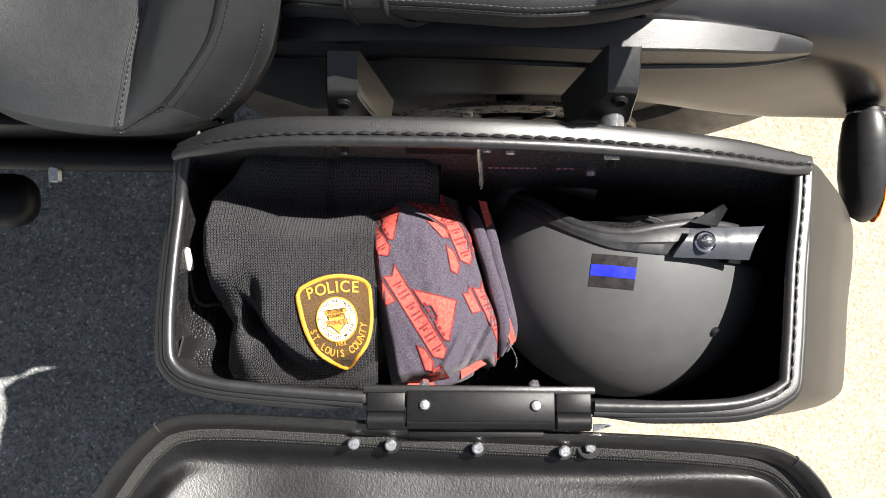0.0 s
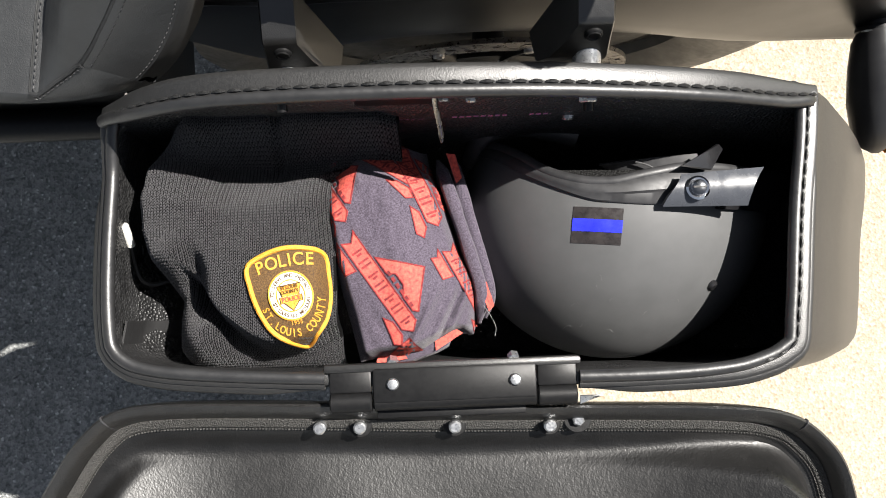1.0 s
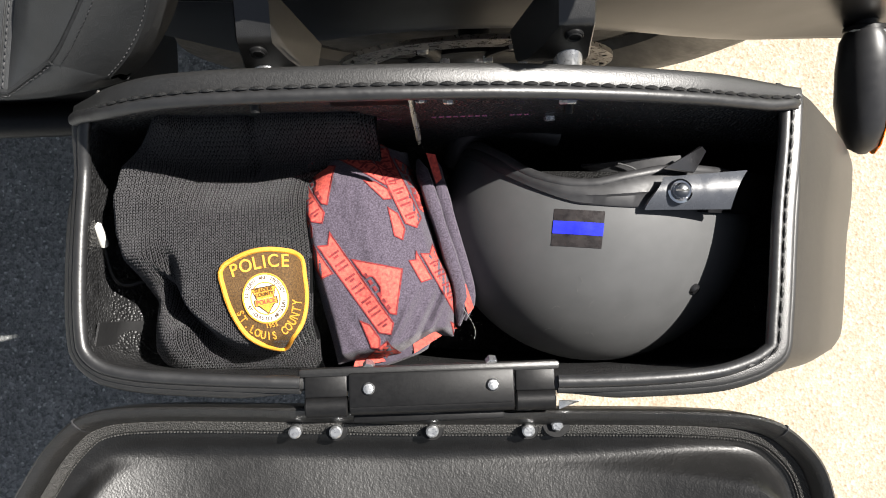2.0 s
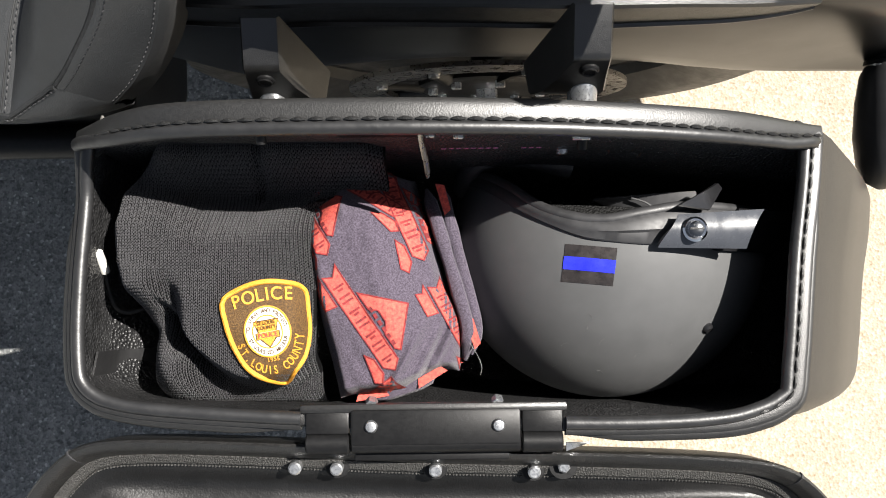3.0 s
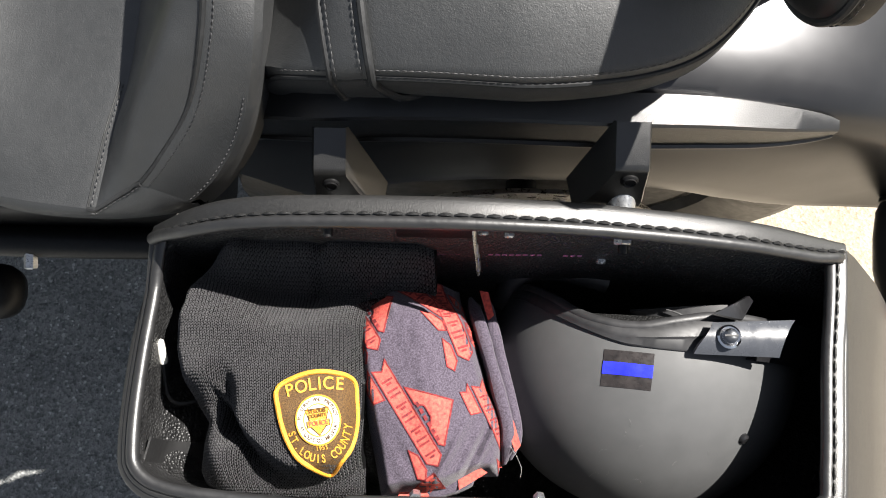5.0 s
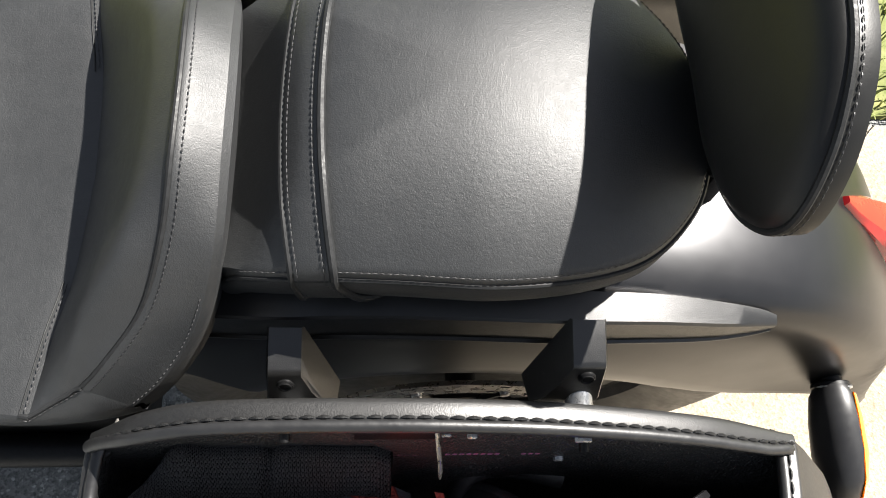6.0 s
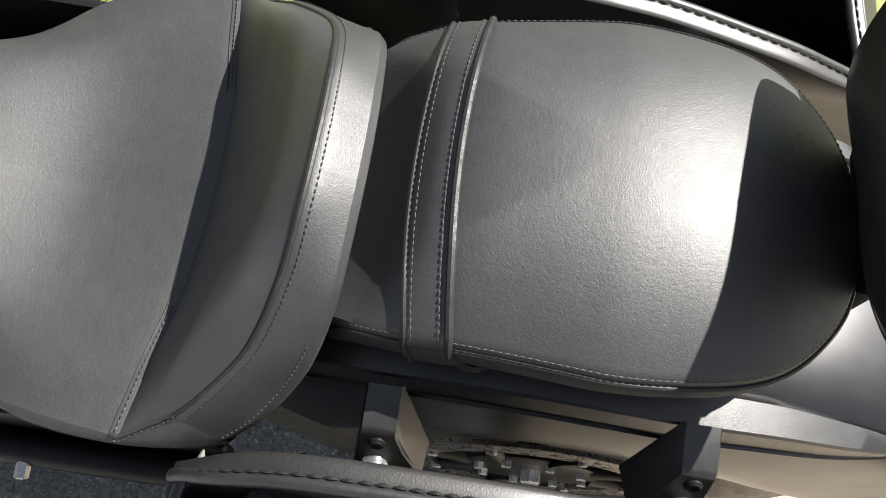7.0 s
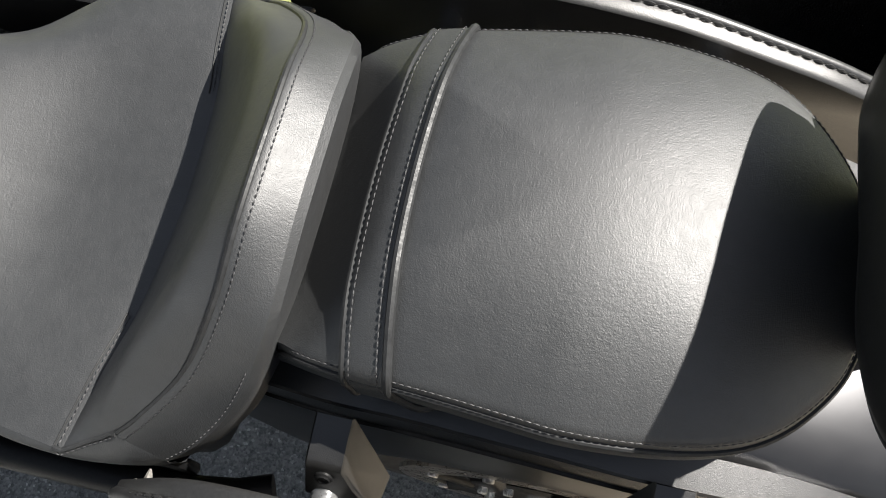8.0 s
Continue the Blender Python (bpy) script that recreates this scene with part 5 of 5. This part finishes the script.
# one printed figure: a slanting band with notched wings and a peak behind it
FIG_BAND = [(-0.0500, 0.0075), (-0.0420, 0.0000), (-0.0460, -0.0075), (0.0400, -0.0075), (0.0470, 0.0000), (0.0400, 0.0075)]
FIG_WINGS = ([(-0.0500, -0.0095), (-0.0430, -0.0140), (-0.0450, -0.0200), (-0.0220, -0.0200), (-0.0200, -0.0090)], [(0.0300, -0.0090), (0.0220, -0.0145), (0.0460, -0.0200), (0.0520, -0.0150), (0.0440, -0.0090)])
FIG_PEAK = [(-0.0220, 0.0090), (0.0080, 0.0390), (0.0360, 0.0130), (0.0320, 0.0090), (0.0180, 0.0090), (0.0100, 0.0150), (0.0000, 0.0150), (-0.0050, 0.0090)]


def printed_figure(x, y, ang, size, surf=gai_surf):
    m = pose(x, y, 0, 0, 0, ang) @ Matrix.Diagonal((size, size, 1, 1))

    def put(bm, mat, lift, name="print"):
        bm.transform(m)
        print_shape(bm, mat, lift, name, surf)

    for shape in (FIG_BAND, *FIG_WINGS, FIG_PEAK):
        put(polygon(shape), RED_PRINT, 0.0002)
        put(rim_of(shape, 0.0011), DARK_PRINT, 0.0007, "print_edge")
    # marks along the band, as plain bars
    for i in range(7):
        q = -0.033 + 0.0112 * i
        for dx, h in ((-0.0022, 0.0048), (0.0022, 0.0048)) if i % 2 else ((0.0, 0.0048), (0.0030, 0.0022)):
            put(polygon([(q + dx - 0.0009, -h), (q + dx + 0.0009, -h), (q + dx + 0.0009, h), (q + dx - 0.0009, h)]), DARK_PRINT, 0.0007, "print_bar")
    for i in range(6):
        q = -0.006 + 0.0062 * i
        put(polygon([(q, 0.0098), (q + 0.0042, 0.0098), (q + 0.0042, 0.0126), (q, 0.0126)]), DARK_PRINT, 0.0007, "print_bar")


printed_figure(-0.0205, 0.0205, -57, 0.88)
printed_figure(0.0060, 0.1010, -66, 0.88)
printed_figure(0.0470, 0.0150, -62, 0.80)
printed_figure(-0.0230, 0.1160, -32, 0.80)
printed_figure(-0.0640, 0.0980, -57, 0.80)
printed_figure(-0.0120, -0.0480, -8, 0.80)


def fold_top(x, y):
    """Height of the outer side fold, for the print that runs on over it."""
    return 0.602 + 0.05 * min(y - 0.05, 0.0) * 1.5


for x, y, ang, top in ((0.0575, 0.012, -72, fold_top), (0.037, 0.112, -75, fold_top), (-0.018, -0.034, 8, lambda x, y: 0.5965), (0.026, -0.021, 30, lambda x, y: 0.5965)):
    b = polygon([(-0.012, -0.003), (-0.009, 0.0035), (0.010, 0.003), (0.013, -0.0025)])
    b.transform(pose(x, y, 0, 0, 0, ang))
    print_shape(b, RED_PRINT, 0.0, "print", top)
part("loose_thread", (lambda b: (b.transform(GAI_OFF), b)[1])(tube(spline([(0.055, 0.004, 0.598), (0.061, -0.006, 0.600), (0.064, -0.014, 0.598), (0.063, -0.020, 0.596)], 16), 0.00016, 5)), LINT, gaiter)

# ---- half helmet on its side ----
HC, HA, HB, HCZ = Vector((0.173, 0.080, 0.515)), 0.130, 0.125, 0.118
helmet = thing("helmet", "matte grey half helmet with a blue-striped decal lying on its side", "helmet", Matrix.Translation(HC))


# the edge trim: its upper and lower line, by degrees round the crown axis from the peak
TRIM_UP = [(0, 0.018), (45, 0.0195), (72, 0.0199), (84, 0.0164), (93, 0.0128), (98, 0.0108), (107, 0.0122), (117, 0.0190), (124, 0.0269), (133, 0.0389), (146, 0.0505), (160, 0.0565), (180, 0.058)]
TRIM_LOW = [(0, -0.008), (60, -0.008), (84, -0.0078), (99, -0.0047), (107, -0.0012), (118, 0.0097), (129, 0.0220), (146, 0.0400), (162, 0.0470), (180, 0.0485)]
_tu, _tl = spline(TRIM_UP, 200).T, spline(TRIM_LOW, 200).T


def trim_line(line, phi):
    a = math.degrees(phi) % 360
    return float(np.interp(min(a, 360 - a), *line))


def edge_y(phi):
    return trim_line(_tu, phi)


def shell_at(phi, y, k=1.0):
    """Point on the shell, in the helmet's own space: phi round its crown axis, y towards the opening."""
    q = math.sqrt(max(1 - (y / HB) ** 2, 0))
    return Vector((HA * q * math.cos(phi) * k, y * k if y < 0 else y, HCZ * q * math.sin(phi) * k))


def dome(k, n=120, rows=44):
    rings = []
    for i in range(1, rows + 1):
        s = i / rows
        ring = []
        for j in range(n):
            phi = 2 * math.pi * j / n
            ye = edge_y(phi)
            th = s * math.acos(max(-1, min(1, -ye / HB)))
            ring.append(shell_at(phi, -HB * math.cos(th), k))
        rings.append(ring)
    return rings


shell = part("shell", loft(dome(1.0) + dome(0.955)[::-1]), SHELL, helmet, "matte dark grey shell", 60)
part("padding", loft([[p for p in r] for r in dome(0.945)], cap=True), FOAM, helmet, "black fuzzy inner padding", 70)
edge = [shell_at(2 * math.pi * j / 160, edge_y(2 * math.pi * j / 160), 1.0) for j in range(160)]
part("edge_bead", tube(edge, 0.0042, 10, closed=True), TRIM_RUBBER, helmet, "rounded black rubber edge")


def trim_ribbon():
    """Flat rubber trim on the shell's edge, broader and creased along its middle towards the peak."""
    rings = []
    for j in range(240):
        phi = 2 * math.pi * j / 240
        hi, lo = edge_y(phi), trim_line(_tl, phi)
        crease = 0.012 * smooth(-0.35, 0.05, math.cos(phi))
        rings.append([shell_at(phi, hi + (lo - hi) * s, k) for s, k in ((0.0, 0.985), (0.0, 1.020), (0.06, 1.027), (0.35, 1.030 + crease), (0.56, 1.030 + crease), (0.64, 1.026), (0.94, 1.020), (1.0, 1.012), (1.0, 0.99))])
    rings.append(rings[0])
    bm = loft(rings, cap=False)
    bmesh.ops.remove_doubles(bm, verts=bm.verts, dist=1e-6)
    return bm


part("edge_trim", trim_ribbon(), TRIM_RUBBER, helmet, "broad grey-black rubber edge trim")


def visor():
    def f(u, v):
        phi = radians(64 - 128 * u)
        y = -0.012 + 0.03 * v
        p = shell_at(phi, min(y, 0.0), 1.03)
        out = 0.035 * math.cos(phi) ** 2 * v + 0.012 * smooth(0.2, 0.0, u) * v
        return Vector((p.x + out, y, p.z * 1.01))

    return sheet(f, 60, 8, 0.003)


peak = part("peak", visor(), GLOSS, helmet, "glossy black snap-on peak")


def raised(bm):
    """Lifts what is fixed over the shell's widest part."""
    bm.transform(Matrix.Translation((0, 0, 0.013)))
    return bm


def visor_tab():
    """Flat end of the peak, held by the snap: slanting at one end, hollowed at the other."""
    def f(u, v):
        x0 = 0.014 + 0.007 * smooth(0, 1, v) + 0.007 * v
        x1 = 0.0765 + 0.0035 * v + 0.0090 * v ** 2.2
        y = (-0.0105 - 0.0015 * u) * (1 - v) + (0.0125 + 0.003 * u) * v
        z = 0.1150 - 0.0005 * u + 0.0030 * math.sin(math.pi * v) - 0.0035 * (1 - v) ** 3
        return Vector((x0 + (x1 - x0) * u, y, z))

    return sheet(f, 30, 16, 0.0035)


part("peak_tab", raised(visor_tab()), TAB_SKY_GLOSS, peak, "glossy black side tab")
part("peak_point", raised(sheet(lambda u, v: Vector((0.0290 + 0.0325 * u + 0.024 * (1 - u) * (1 - v) + 0.004 * u * (1 - v), 0.0185 + 0.0175 * u - (0.002 * (1 - u) + 0.003 * u) * (1 - v), 0.1075 + 0.010 * v * (1 - 0.6 * u) - 0.010 * u)), 12, 8, 0.0025)), GLOSS, peak, "glossy black pointed end")
sn = Vector((0.0385, 0.0015, 0.1308))
snap = part("snap", lathe([(0.0088, 0), (0.0088, 0.0012), (0.0074, 0.0024), (0.0060, 0.002)], Matrix.Translation(sn), 32), CHROME, peak, "chrome snap ring")
part("snap_head", lathe([(0.0052, 0), (0.0058, 0.003), (0.0054, 0.0052), (0.0036, 0.0062)], Matrix.Translation(sn), 32), DARK_CHROME, snap, "dark slotted snap head")
part("slot", block(sn.x - 0.0048, sn.x + 0.0048, sn.y - 0.0007, sn.y + 0.0007, sn.z + 0.0058, sn.z + 0.0066, 0), BLACK_STEEL, snap)
part("chin_strap", raised(sheet(lambda u, v: Vector((-0.022 + 0.074 * u + 0.006 * v, 0.0315 + 0.003 * u - (0.0015 + 0.020 * u ** 0.7) * v, 0.066 + 0.010 * math.sin(math.pi * u * 0.6) - 0.004 * v)), 30, 6, 0.0022)), TRIM_RUBBER, helmet, "worn black chin strap")
part("strap_hem", raised(tube(spline([(0.004, 0.0295, 0.0775), (0.014, 0.026, 0.0785), (0.022, 0.020, 0.0785), (0.027, 0.013, 0.077)], 20), 0.0009, 6)), THREAD_MID, helmet)
part("neck_pad", tube(spline([(-0.119, 0.048, 0.02), (-0.112, 0.062, 0.045), (-0.096, 0.069, 0.056), (-0.070, 0.068, 0.058), (-0.035, 0.060, 0.052)], 30), 0.0095, 12), TRIM_RUBBER, helmet, "rounded black neck pad")


def shell_z(x, y):
    q = 1 - (x / HA) ** 2 - (y / HB) ** 2
    return HCZ * math.sqrt(max(q, 0.01))


DECAL = pose(-0.0323, -0.0212, 0, 0, 0, -6.5)
for name, y0, y1, mat in (("decal_field", -0.0135, 0.0135, DECAL_BLACK), ("decal_stripe", -0.0045, 0.0048, DECAL_BLUE)):
    b = polygon([(-0.0180, y0), (0.0180, y0), (0.0180, y1), (-0.0180, y1)])
    b.transform(DECAL)
    part(name, drape(b, shell_z, 0.0002 if mat is DECAL_BLACK else 0.0005, 0.0002, 0.003), mat, helmet, "black decal" if mat is DECAL_BLACK else "blue decal stripe")
part("rivet", lathe([(0.0045, -0.002), (0.0045, 0.001), (0.003, 0.0026)], Matrix.Translation(shell_at(radians(57), -0.068)) @ pose(0, 0, 0, 50, 40), 20), GLOSS, helmet)
_rl = random.Random(8)
lint = []
for _ in range(9):
    x, y, a, ln = _rl.uniform(-0.05, 0.04), _rl.uniform(-0.108, -0.06), _rl.uniform(0, 6.28), _rl.uniform(0.002, 0.007)
    lint.append(tube([Vector((x + ln * s * math.cos(a + s), y + ln * s * math.sin(a + s), shell_z(x + ln * s * math.cos(a + s), y + ln * s * math.sin(a + s)) + 0.0004)) for s in (0, 0.33, 0.66, 1)], 0.00006, 4))
part("lint", merged(lint), LINT, helmet, "pale lint hairs", kind="stuff")
